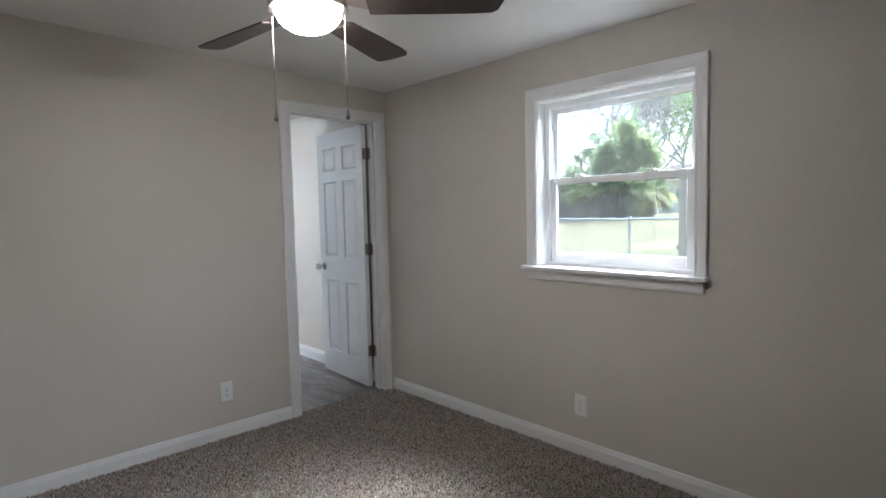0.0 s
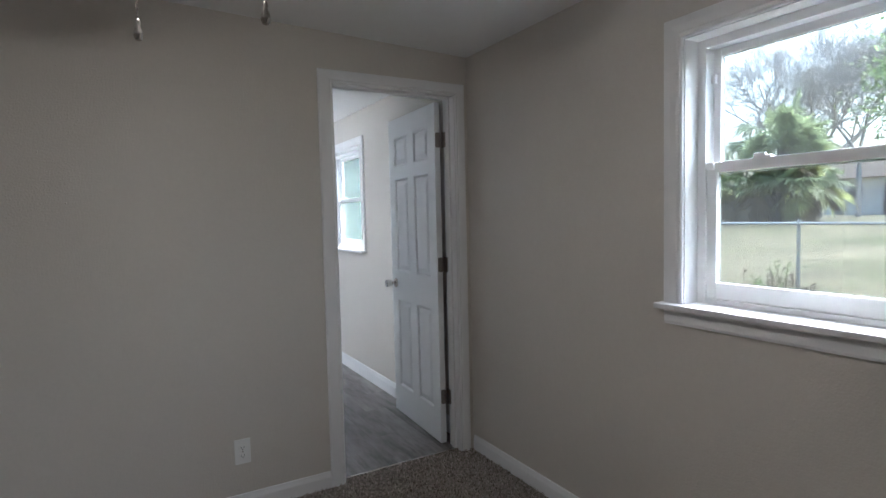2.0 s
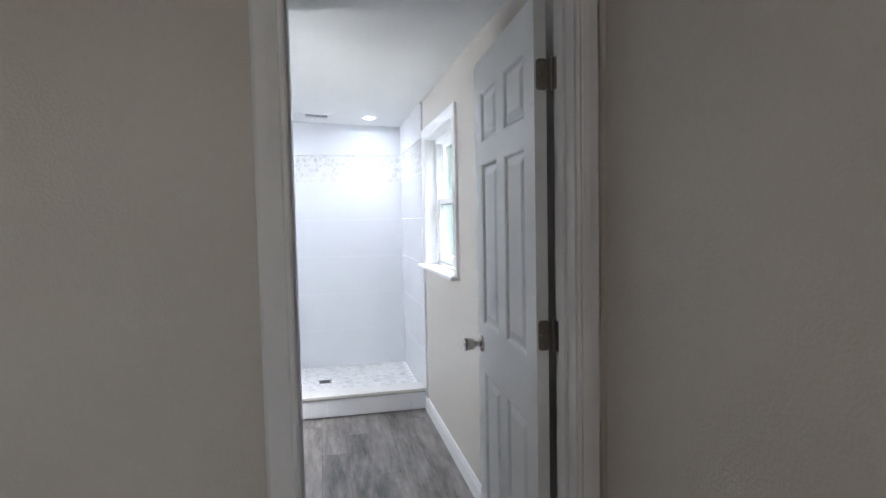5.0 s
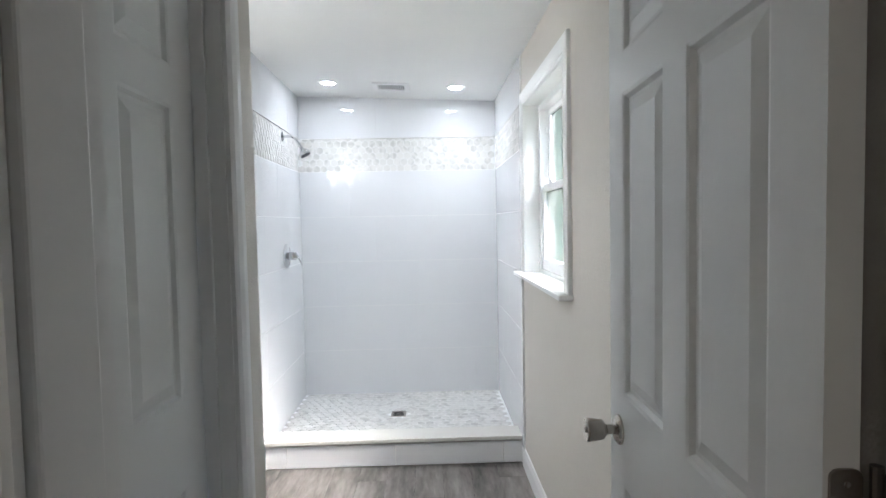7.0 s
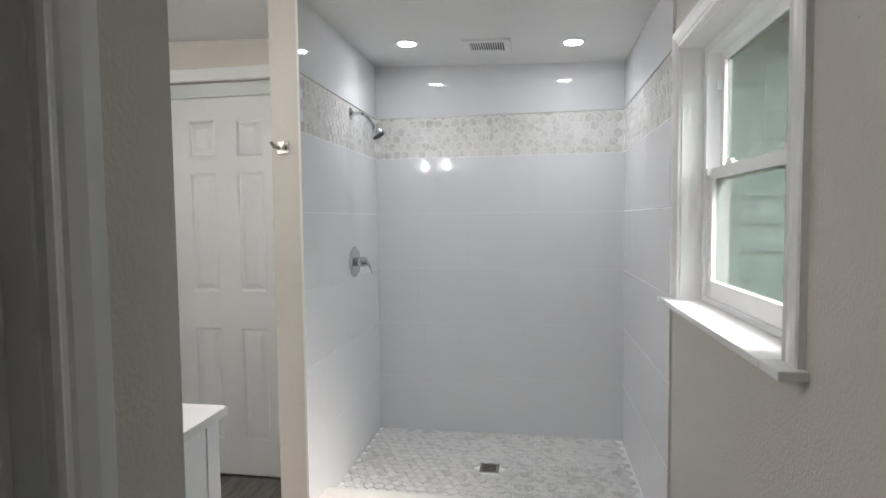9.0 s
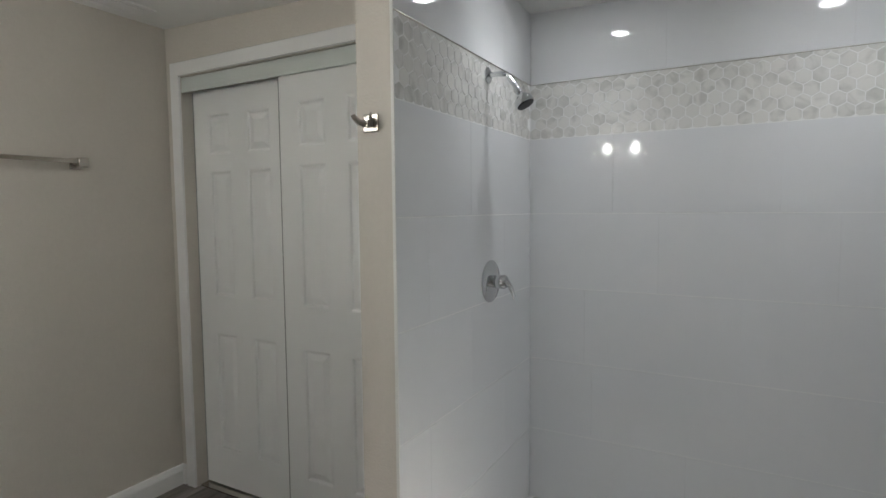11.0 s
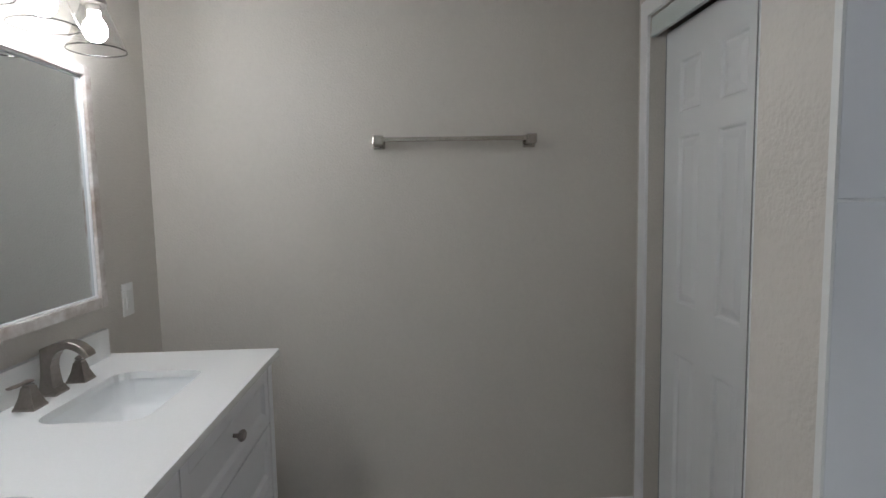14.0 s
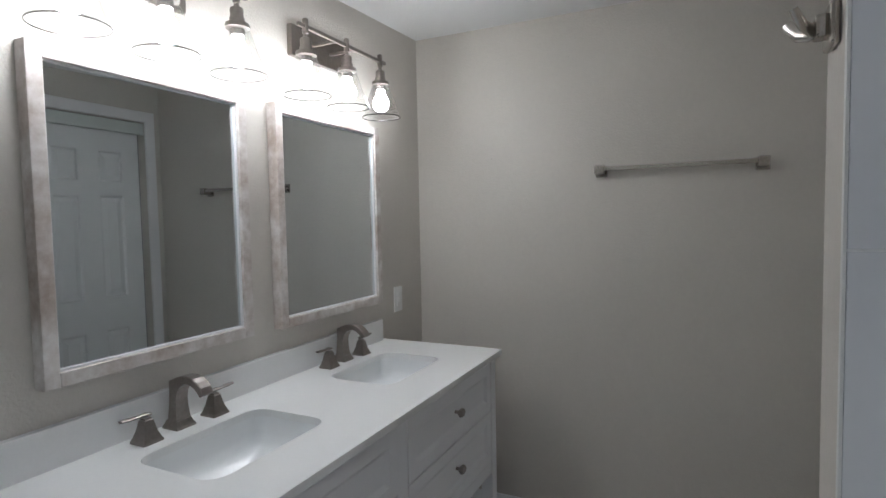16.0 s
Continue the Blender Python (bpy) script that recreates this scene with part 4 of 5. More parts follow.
# ---------------------------------------------------------------- towel bar and hook
bar = thing("towel_bar", "brushed nickel square towel bar on the wall", "towel bar", (XT, 5.68, 1.665))
for y in (5.375, 5.99):
    po = part("post", boxes((XT + 0.0005, XT + 0.010, y - 0.026, y + 0.026, 1.640, 1.690), bevel=0.004), NICKEL, bar)
    bm = bmesh.new()
    sweep(bm, [(XT + 0.006, y, 1.665), (XT + 0.025, y, 1.664), (XT + 0.048, y, 1.668), (XT + 0.066, y, 1.672)], [0.020, 0.016, 0.015, 0.015], 12, 0.75, (0, 1, 0))
    part("arm", bm, NICKEL, po, "", True)
    part("end_block", boxes((XT + 0.046, XT + 0.073, y - 0.021, y + 0.021, 1.650, 1.690), bevel=0.005), NICKEL, po)
part("bar", boxes((XT + 0.050, XT + 0.068, 5.37, 5.995, 1.664, 1.682), bevel=0.002), NICKEL, bar)

HX, HZ = 1.008, 1.697
hook = thing("robe_hook", "brushed nickel double robe hook on the wall end", "hook", (HX, YEND, HZ))
part("plate", boxes((HX - 0.026, HX + 0.026, YEND - 0.011, YEND - 0.0005, HZ - 0.027, HZ + 0.025), bevel=0.0045), NICKEL, hook)
part("boss", boxes((HX - 0.015, HX + 0.015, YEND - 0.024, YEND - 0.010, HZ - 0.014, HZ + 0.014), bevel=0.004), NICKEL, hook)
for sg in (-1, 1):
    bm = bmesh.new()
    sweep(bm, [(HX, YEND - 0.018, HZ), (HX + sg * 0.010, YEND - 0.028, HZ - 0.004), (HX + sg * 0.020, YEND - 0.037, HZ), (HX + sg * 0.028, YEND - 0.045, HZ + 0.011), (HX + sg * 0.031, YEND - 0.049, HZ + 0.019)], [0.009, 0.009, 0.009, 0.008, 0.0065], 10, 0.45, (0, 0, 1))
    part("prong", bm, NICKEL, hook, "", True)

# ---------------------------------------------------------------- shower fittings
SX, SY, SZ = XS1 + 0.010, 6.556, 1.950
sh = thing("wall_shower", "polished chrome shower head on a bent arm", "shower head", (SX, SY, SZ))
part("flange", lathe(bmesh.new(), [(0.030, 0.0), (0.030, 0.003), (0.022, 0.008), (0.012, 0.011)], (SX, SY, SZ), (1, 0, 0)), CHROME, sh, "", True)
bm = bmesh.new()
sweep(bm, [(SX + 0.004, SY, SZ), (SX + 0.045, SY, SZ), (SX + 0.065, SY, SZ - 0.004), (SX + 0.085, SY, SZ - 0.018), (SX + 0.105, SY, SZ - 0.045), (SX + 0.115, SY, SZ - 0.060)], [0.0095] * 6, 14)
part("arm", bm, CHROME, sh, "", True)
ax = Vector((0.50, 0, -0.86)).normalized()
at = Vector((SX + 0.113, SY, SZ - 0.058))
hd = part("head", lathe(bmesh.new(), [(0.011, 0.0), (0.013, 0.012), (0.013, 0.020), (0.010, 0.024), (0.014, 0.030), (0.022, 0.038), (0.034, 0.052), (0.036, 0.060), (0.036, 0.070), (0.033, 0.073)], at, ax), CHROME, sh, "", True)
part("spray_face", lathe(bmesh.new(), [(0.033, 0.072), (0.031, 0.077), (0.001, 0.078)], at, ax), material("black_rubber", (0.02, 0.02, 0.022), 0.5, grain=0.1), hd, "black rubber spray face", True)

VX, VYY, VZZ = XS1 + 0.010, 6.574, 1.172
va = thing("shower_valve", "polished chrome shower valve with one lever", "shower valve", (VX, VYY, VZZ))
part("escutcheon", lathe(bmesh.new(), [(0.082, 0.0), (0.082, 0.003), (0.074, 0.009), (0.04, 0.013), (0.026, 0.015)], (VX, VYY, VZZ), (1, 0, 0), seg=40), CHROME, va, "", True)
hv = part("hub", lathe(bmesh.new(), [(0.024, 0.012), (0.024, 0.030), (0.027, 0.032), (0.027, 0.060), (0.022, 0.068), (0.004, 0.070)], (VX, VYY, VZZ), (1, 0, 0)), CHROME, va, "", True)
bm = bmesh.new()
sweep(bm, [(VX + 0.052, VYY, VZZ + 0.004), (VX + 0.066, VYY, VZZ + 0.002), (VX + 0.082, VYY, VZZ - 0.014), (VX + 0.092, VYY, VZZ - 0.038), (VX + 0.100, VYY, VZZ - 0.066)], [0.020, 0.019, 0.015, 0.011, 0.0085], 12, 0.6, (0, 1, 0))
part("lever", bm, CHROME, hv, "", True)

dra = thing("shower_drain", "square brushed nickel shower drain", "drain", (1.80, 6.56, SHOWER_Z))
part("plate", boxes((1.75, 1.85, 6.51, 6.61, SHOWER_Z - 0.005, SHOWER_Z + 0.001), bevel=0.001), NICKEL, dra)
for k in range(5):
    # black strips on the plate, drawn for the shade of open slots
    part("slot", boxes((1.765, 1.835, 6.524 + k * 0.016, 6.531 + k * 0.016, SHOWER_Z + 0.0005, SHOWER_Z + 0.0018)), DARK, dra)


# ---------------------------------------------------------------- outlets and switch
def plate(name, label, cat, at, s0, z, kind_):
    """A wall plate; at(s, z, out) gives the place on the wall."""
    ob = thing(name, label, cat, at(s0, z, 0))

    def blk(a, b, c, d, e, f, bev=0.0):
        p, q = at(s0 + a, z + c, e), at(s0 + b, z + d, f)
        return boxes((min(p[0], q[0]), max(p[0], q[0]), min(p[1], q[1]), max(p[1], q[1]), min(p[2], q[2]), max(p[2], q[2])), bevel=bev)
    part("cover_plate", blk(-0.036, 0.036, -0.059, 0.059, 0.0005, 0.006, 0.002), PLASTIC, ob)
    if kind_ == "outlet":
        for dz in (-0.0195, 0.0195):
            r = part("receptacle", blk(-0.0165, 0.0165, dz - 0.014, dz + 0.014, 0.006, 0.0085, 0.001), PLASTIC, ob)
            for ds in (-0.0065, 0.0065):
                # black inlays give the shade of the plug holes by colour
                part("slot", blk(ds - 0.001, ds + 0.001, dz - 0.002, dz + 0.006, 0.0085, 0.009), DARK, r)
            part("ground_hole", blk(-0.002, 0.002, dz - 0.010, dz - 0.006, 0.0085, 0.009), DARK, r)
        part("screw", blk(-0.003, 0.003, -0.003, 0.003, 0.006, 0.0075, 0.001), NICKEL, ob)
    else:
        part("rocker", blk(-0.016, 0.016, -0.033, 0.033, 0.006, 0.009, 0.0015), PLASTIC, ob)
        part("button", blk(-0.007, 0.007, 0.003, 0.009, 0.009, 0.0105), PLASTIC, ob)
        part("button", blk(-0.007, 0.007, -0.009, -0.003, 0.009, 0.0105), PLASTIC, ob)


plate("wall_outlet", "white duplex outlet low on the greige wall", "outlet", lambda s, z, o: (s, YD0 - o, z), 1.248, 0.288, "outlet")
plate("wall_outlet", "white duplex outlet under the bedroom window", "outlet", lambda s, z, o: (XE - o, s, z), 1.647, 0.280, "outlet")
plate("wall_outlet", "white rocker outlet beside the vanity mirror", "outlet", lambda s, z, o: (s, YV + o, z), -0.417, 1.093, "rocker")

# ---------------------------------------------------------------- ceiling register
reg = thing("ceiling_register", "white air register in the bathroom ceiling", "vent", (-0.35, 6.0, H_BATH))
zc = H_BATH
part("frame", boxes((-0.43, -0.40, 5.84, 6.15, zc - 0.010, zc - 0.0005), (-0.30, -0.27, 5.84, 6.15, zc - 0.010, zc - 0.0005), (-0.40, -0.30, 5.84, 5.87, zc - 0.010, zc - 0.0005), (-0.40, -0.30, 6.12, 6.15, zc - 0.010, zc - 0.0005), bevel=0.003), TRIM, reg)
# black sheet that paints the shade between the louvres
part("backing", boxes((-0.40, -0.30, 5.87, 6.12, zc - 0.003, zc - 0.001)), DARK, reg)
for k in range(5):
    part("louvre", boxes((-0.397 + k * 0.02, -0.387 + k * 0.02, 5.87, 6.12, zc - 0.011, zc - 0.007)), TRIM, reg)
reg.matrix_basis = pose(-0.50, 6.10, ceil_z(-0.50), 0, tip, 0)

# ---------------------------------------------------------------- outdoors
GRASS = material("dry_lawn", (0.185, 0.155, 0.098), 0.95, grain=0.6, grain_size=7, stain=0.35, stain_size=0.6, bump=0.5, bump_size=40, spec=0.1)


def green_patches(m, colour, size):
    """Living grass among the dry: blotches at two scales."""
    nt = m.node_tree
    b = nt.nodes["Principled BSDF"]
    src = b.inputs["Base Color"].links[0].from_socket
    co, mix, add, ramp = (nt.nodes.new("ShaderNode" + k) for k in ("TexCoord", "Mix", "Math", "ValToRGB"))
    add.operation = "MULTIPLY_ADD"
    add.inputs[1].default_value = 0.5
    for k, scale in enumerate((size, size * 9)):
        tex = nt.nodes.new("ShaderNodeTexNoise")
        tex.inputs["Scale"].default_value, tex.inputs["Detail"].default_value = scale, 5
        nt.links.new(co.outputs["Object"], tex.inputs["Vector"])
        nt.links.new(tex.outputs["Fac"], add.inputs[0 if k else 2])
    ramp.color_ramp.elements[0].position, ramp.color_ramp.elements[1].position = 0.70, 0.95
    mix.data_type = "RGBA"
    nt.links.new(add.outputs[0], ramp.inputs["Fac"])
    nt.links.new(ramp.outputs["Color"], mix.inputs["Factor"])
    nt.links.new(src, mix.inputs[6])
    mix.inputs[7].default_value = (*colour, 1)
    nt.links.new(mix.outputs[2], b.inputs["Base Color"])


green_patches(GRASS, (0.12, 0.118, 0.058), 0.5)
LEAF = material("green_leaf", (0.15, 0.205, 0.07), 0.5, stain=0.3, stain_size=2, random_tint=0.2)
FROND = material("palm_frond", (0.225, 0.26, 0.14), 0.38, stain=0.35, stain_size=2.5)
PALEFROND = material("pale_palm_frond", (0.30, 0.31, 0.14), 0.5, stain=0.3, stain_size=2.5)
DEADFROND = material("dry_palm_skirt", (0.22, 0.17, 0.10), 0.8, grain=0.3)
BARK = material("grey_bark", (0.16, 0.135, 0.11), 0.9, grain=0.3, grain_size=20, bump=0.6, bump_size=40)
TWIG = material("bare_twig", (0.46, 0.43, 0.41), 0.9, grain=0.2)
GALV = material("galvanised_steel", (0.45, 0.46, 0.47), 0.45, metal=0.8, grain=0.1)
SIDING = material("white_siding", (0.76, 0.73, 0.67), 0.6, stain=0.06, stain_size=1)
SHINGLE = material("brown_shingle", (0.13, 0.095, 0.075), 0.9, grain=0.3, grain_size=30)
BIN = material("dark_bin_plastic", (0.03, 0.032, 0.035), 0.5, stain=0.2)


def let_light_through(m, amount, gain):
    """Leaves glow when the light stands behind them."""
    nt = m.node_tree
    b = nt.nodes["Principled BSDF"]
    tr, mix, sc = nt.nodes.new("ShaderNodeBsdfTranslucent"), nt.nodes.new("ShaderNodeMixShader"), nt.nodes.new("ShaderNodeVectorMath")
    sc.operation = "SCALE"
    sc.inputs["Scale"].default_value = gain
    nt.links.new(b.inputs["Base Color"].links[0].from_socket, sc.inputs[0])
    nt.links.new(sc.outputs[0], tr.inputs["Color"])
    mix.inputs[0].default_value = amount
    nt.links.new(b.outputs[0], mix.inputs[1])
    nt.links.new(tr.outputs[0], mix.inputs[2])
    nt.links.new(mix.outputs[0], nt.nodes["Material Output"].inputs["Surface"])


let_light_through(LEAF, 0.5, 3.0)
let_light_through(FROND, 0.45, 1.8)
let_light_through(PALEFROND, 0.5, 1.6)


def vary_pieces(m, low, high):
    """Each loose blade or leaf gets a tone of its own."""
    nt = m.node_tree
    b = nt.nodes["Principled BSDF"]
    geo, rng, mul = nt.nodes.new("ShaderNodeNewGeometry"), nt.nodes.new("ShaderNodeMapRange"), nt.nodes.new("ShaderNodeVectorMath")
    rng.inputs["To Min"].default_value, rng.inputs["To Max"].default_value = low, high
    mul.operation = "SCALE"
    nt.links.new(geo.outputs["Random Per Island"], rng.inputs["Value"])
    src = b.inputs["Base Color"].links[0].from_socket
    users = [l.to_socket for l in src.links]
    nt.links.new(src, mul.inputs[0])
    nt.links.new(rng.outputs["Result"], mul.inputs["Scale"])
    for sock in users:
        nt.links.new(mul.outputs[0], sock)


for _m in (FROND, PALEFROND, DEADFROND, LEAF):
    vary_pieces(_m, 0.55, 1.5)


def rise(x, y):
    d = min(max((x - 2) / 25, 0), 1)
    return -0.12 + 0.95 * d * d * (3 - 2 * d)


bm = bmesh.new()
xs = [2.7, 4, 5, 6, 7, 8, 9, 10, 12, 14, 16, 18, 20, 22, 24, 27, 30, 40, 60, 120, 300, 1200]
ys = [-1200, -300, -100, -40, -20, -10, -5, 0, 5, 10, 20, 40, 100, 300, 1200]
grid = [[bm.verts.new((x, y, rise(x, y))) for y in ys] for x in xs]
for a, b in zip(grid, grid[1:]):
    for k in range(len(ys) - 1):
        bm.faces.new((a[k], b[k], b[k + 1], a[k + 1]))
west = [[bm.verts.new((x, y, -0.12)) for y in ys] for x in (-1200, 2.7)]
for k in range(len(ys) - 1):
    bm.faces.new((west[0][k], west[1][k], west[1][k + 1], west[0][k + 1]))
structure("ground", bm, GRASS, "dry grass lawn")


def chain_fence(x, y0, y1, posts, tall=1.30):
    g = rise(x, 0)
    fe = thing("chain_link_fence", "galvanised chain-link fence across the lawn", "fence", (x, y0, g))
    part("top_rail", tube(bmesh.new(), (x, y0, g + tall), (x, y1, g + tall), 0.021, seg=10), GALV, fe, "", True)
    for y in posts:
        p = part("post", tube(bmesh.new(), (x, y, g - 0.05), (x, y, g + tall + 0.03), 0.028, seg=12), GALV, fe, "", True)
        part("post_cap", lathe(bmesh.new(), [(0.034, tall - 0.01), (0.034, tall + 0.035), (0.022, tall + 0.055), (0.002, tall + 0.06)], (x, y, g), seg=12), GALV, p, "", True)
    verts, faces = [], []
    step, h = 0.075, tall + 0.01
    n = int((y1 - y0) / step)
    for k in range(-int(h / step), n):
        for sg in (1, -1):
            a0 = y0 + k * step
            p, q = (a0, 0.02), (a0 + h, h)
            if sg < 0:
                p, q = (a0 + h, 0.02), (a0, h)
            for w in (Vector((0, 0.0013, 0)), Vector((0.0013, 0, 0))):
                i = len(verts)
                for s, t in ((p, 1), (p, -1), (q, -1), (q, 1)):
                    v = Vector((x + 0.025, s[0], g + s[1])) + w * t
                    v.y = min(max(v.y, y0), y1)
                    verts.append(v)
                faces.append((i, i + 1, i + 2, i + 3))
    me = bpy.data.meshes.new("wire_mesh")
    me.from_pydata(verts, [], faces)
    me.materials.append(GALV)
    w = new("wire_mesh", me)
    w.parent = fe
    w.matrix_parent_inverse = fe.matrix_basis.inverted()
    tagged(w, kind="stuff")


chain_fence(9.3, -1.0, 13.0, (-0.02, 2.48, 4.98, 7.48, 9.98, 12.48), 1.07)


def palm(x, y, trunk, scale):
    """A clump of fan palms: stalks that end in fans of narrow folded blades, with a dry skirt below."""
    rnd = random.Random(5)
    g = rise(x, y)
    pa = thing("palm_tree", "bushy green fan palm with a dry skirt", "tree", (x, y, g))
    heads = ((0, 0, trunk), (0.4, -0.7, trunk * 0.58), (-0.3, 0.85, trunk * 0.53))
    for dx, dy, hh in heads:
        bm = bmesh.new()
        sweep(bm, [(x + dx * 0.2, y + dy * 0.2, g - 0.1), (x + dx * 0.6, y + dy * 0.5, g + hh * 0.5), (x + dx, y + dy, g + hh)], [0.22, 0.17, 0.16], 10)
        part("trunk", bm, BARK, pa, "", True)
    for name, mat, n, lo, hi, size in (("crown", FROND, 80, -15, 80, 1.0), ("lower_fronds", PALEFROND, 40, -42, -8, 0.95), ("dry_fronds", DEADFROND, 34, -72, -38, 0.8)):
        bm = bmesh.new()
        for _ in range(n):
            dx, dy, hh = rnd.choice(heads)
            base = Vector((x + dx, y + dy, g + hh))
            el, az = radians(rnd.uniform(lo, hi)), rnd.uniform(0, 2 * math.pi)
            d = Vector((math.cos(el) * math.cos(az), math.cos(el) * math.sin(az), math.sin(el)))
            hub = base + d * rnd.uniform(0.55, 1.25) * scale
            tube(bm, base, hub, 0.022, 0.014, 4, False)
            side = (Matrix.Rotation(rnd.uniform(-0.7, 0.7), 3, d) @ Vector((-math.sin(az), math.cos(az), 0))).normalized()
            up = side.cross(d)
            ln = rnd.uniform(0.55, 0.8) * scale * size
            droop = rnd.uniform(0.10, 0.28)
            for k in range(17):
                a = radians(-125 + 250 * k / 16 + rnd.uniform(-4, 4))
                v = d * math.cos(a) + side * math.sin(a)
                reach = ln * (0.78 + 0.22 * math.cos(a)) * rnd.uniform(0.85, 1.05)
                tip = hub + v * reach + Vector((0, 0, -droop * scale * rnd.uniform(0.6, 1.4)))
                mid = hub + v * reach * 0.55 + up * 0.05
                wv = v.cross(up).normalized() * 0.052 * scale
                p, q, t, o, c = (bm.verts.new(e) for e in (hub, mid + wv, tip, mid - wv, mid + up * 0.035))
                bm.faces.new((p, q, t, c))
                bm.faces.new((p, c, t, o))
        part(name, bm, mat, pa)


palm(25.0, 13.7, 3.25, 1.4)


def branch(bm, p, d, length, r, depth, rnd, ends, spread=0.55, sides=5, shrink=0.6):
    q = p + d * length
    u = d.orthogonal().normalized()
    v = d.cross(u)
    rings = [[bm.verts.new(c + (u * math.cos(a) + v * math.sin(a)) * rr) for a in (2 * math.pi * k / sides for k in range(sides))] for c, rr in ((p, r), (q, r * 0.7))]
    for k in range(sides):
        bm.faces.new((rings[0][k], rings[0][(k + 1) % sides], rings[1][(k + 1) % sides], rings[1][k]))
    if depth == 0:
        ends.append(q)
        return
    for _ in range(3 if depth > 1 else 4):
        nd = (d + Vector((rnd.uniform(-1, 1), rnd.uniform(-1, 1), rnd.uniform(-0.35, 0.75))) * spread).normalized()
        branch(bm, p + d * length * rnd.uniform(0.6, 1.0), nd, length * rnd.uniform(0.6, 0.85), r * shrink, depth - 1, rnd, ends, spread, 4 if depth > 2 else 3, shrink)


def tree(name, label, x, y, height, depth, seed, leaves, leaf_size, mat=None, bark=None, spread=0.6, girth=0.03, shrink=0.6):
    rnd = random.Random(seed)
    g = rise(x, y)
    tr = thing(name, label, "tree", (x, y, g))
    bm, ends = bmesh.new(), []
    branch(bm, Vector((x, y, g - 0.1)), Vector((0.03, 0.02, 1)).normalized(), height * 0.30, height * girth, depth, rnd, ends, spread, 5, shrink)
    part("trunk", bm, bark or BARK, tr, "", True)
    if leaves:
        verts, faces = [], []
        for e in ends:
            for _ in range(leaves):
                c = e + Vector((rnd.gauss(0, 1), rnd.gauss(0, 1), rnd.gauss(0, 1))) * leaf_size * 3.2
                d = Vector((rnd.uniform(-1, 1), rnd.uniform(-1, 1), rnd.uniform(-1, 0.6))).normalized()
                s = d.orthogonal().normalized() * leaf_size * 0.28
                d = d * leaf_size
                i = len(verts)
                verts += [c, c + d * 0.5 + s, c + d, c + d * 0.5 - s]
                faces.append((i, i + 1, i + 2, i + 3))
        me = bpy.data.meshes.new("crown")
        me.from_pydata(verts, [], faces)
        me.materials.append(mat)
        cr = new("crown", me)
        cr.parent = tr
        cr.matrix_parent_inverse = tr.matrix_basis.inverted()
    return tr


tree("bare_tree", "tall leafless grey tree behind the palm", 33, 18.3, 12.0, 8, 3, 0, 0, None, TWIG, 0.95, 0.012, 0.62)
tree("bare_tree", "tall leafless grey tree behind the palm", 34, 14.6, 12.0, 8, 8, 0, 0, None, TWIG, 0.95, 0.012, 0.62)
tree("bare_tree", "tall leafless grey tree behind the palm", 36, 17.4, 13.0, 8, 15, 0, 0, None, TWIG, 0.95, 0.012, 0.62)
tree("bare_tree", "tall leafless grey tree behind the palm", 32.0, 16.4, 10.5, 8, 27, 0, 0, None, TWIG, 0.95, 0.012, 0.62)
tree("leafy_tree", "light green leafy tree by the wooden fence", 9.6, 2.85, 4.6, 5, 11, 70, 0.085, LEAF, BARK, 0.75, 0.012)
tree("leafy_tree", "light green leafy tree by the wooden fence", 11.2, 2.0, 5.0, 5, 21, 60, 0.09, LEAF, BARK, 0.75, 0.012)
tree("leafy_tree", "dark green tree outside the bathroom window", 6.5, 15.5, 5.5, 5, 31, 16, 0.13, LEAF, BARK, 0.8, 0.015)


def board_fence(name, label, x0, y0, x1, y1, height, width=0.145, mat=OLDWOOD):
    a, b = Vector((x0, y0, rise(x0, y0))), Vector((x1, y1, rise(x1, y1)))
    fe = thing(name, label, "fence", a)
    d = (b - a).normalized()
    n = int((b - a).length / (width + 0.006))
    rnd = random.Random(2)
    turn = Matrix.Rotation(math.atan2(d.y, d.x), 4, "Z")
    for k in range(n):
        h = height + rnd.uniform(-0.03, 0.03)
        c = a + d * (k + 0.5) * (width + 0.006)
        bm = boxes((-width / 2, width / 2, -0.01, 0.01, -0.05, h), bevel=0.004)
        bm.transform(Matrix.Translation((c.x, c.y, rise(c.x, c.y))) @ turn @ pose(0, 0, 0, 0, rnd.uniform(-0.6, 0.6), 0))
        part("board", bm, mat, fe)
    for z in (0.35, height - 0.35):
        bm = boxes((0, (b - a).length, 0.012, 0.05, z, z + 0.09))
        bm.transform(Matrix.Translation(a) @ turn)
        part("rail", bm, mat, fe)
    return fe


board_fence("wooden_fence", "weathered grey wooden privacy fence", 5.45, 2.205, 5.75, -1.0, 1.80)
board_fence("wooden_fence", "weathered brown wooden fence behind the palm", 27.5, 19.5, 29.0, 14.2, 1.9, 0.145, BROWNWOOD)
gp = thing("gate_post", "weathered grey wooden gate post", "post", (5.55, 2.375, -0.12))
part("post", boxes((5.50, 5.58, 2.335, 2.415, -0.15, 1.69), bevel=0.006), OLDWOOD, gp)
part("latch_rail", boxes((5.53, 5.57, 2.205, 2.335, 0.80, 0.87), bevel=0.004), OLDWOOD, gp)
bm = boxes((5.53, 5.55, 2.215, 2.275, 0.86, 1.70), bevel=0.004)
part("picket", bm, OLDWOOD, gp)

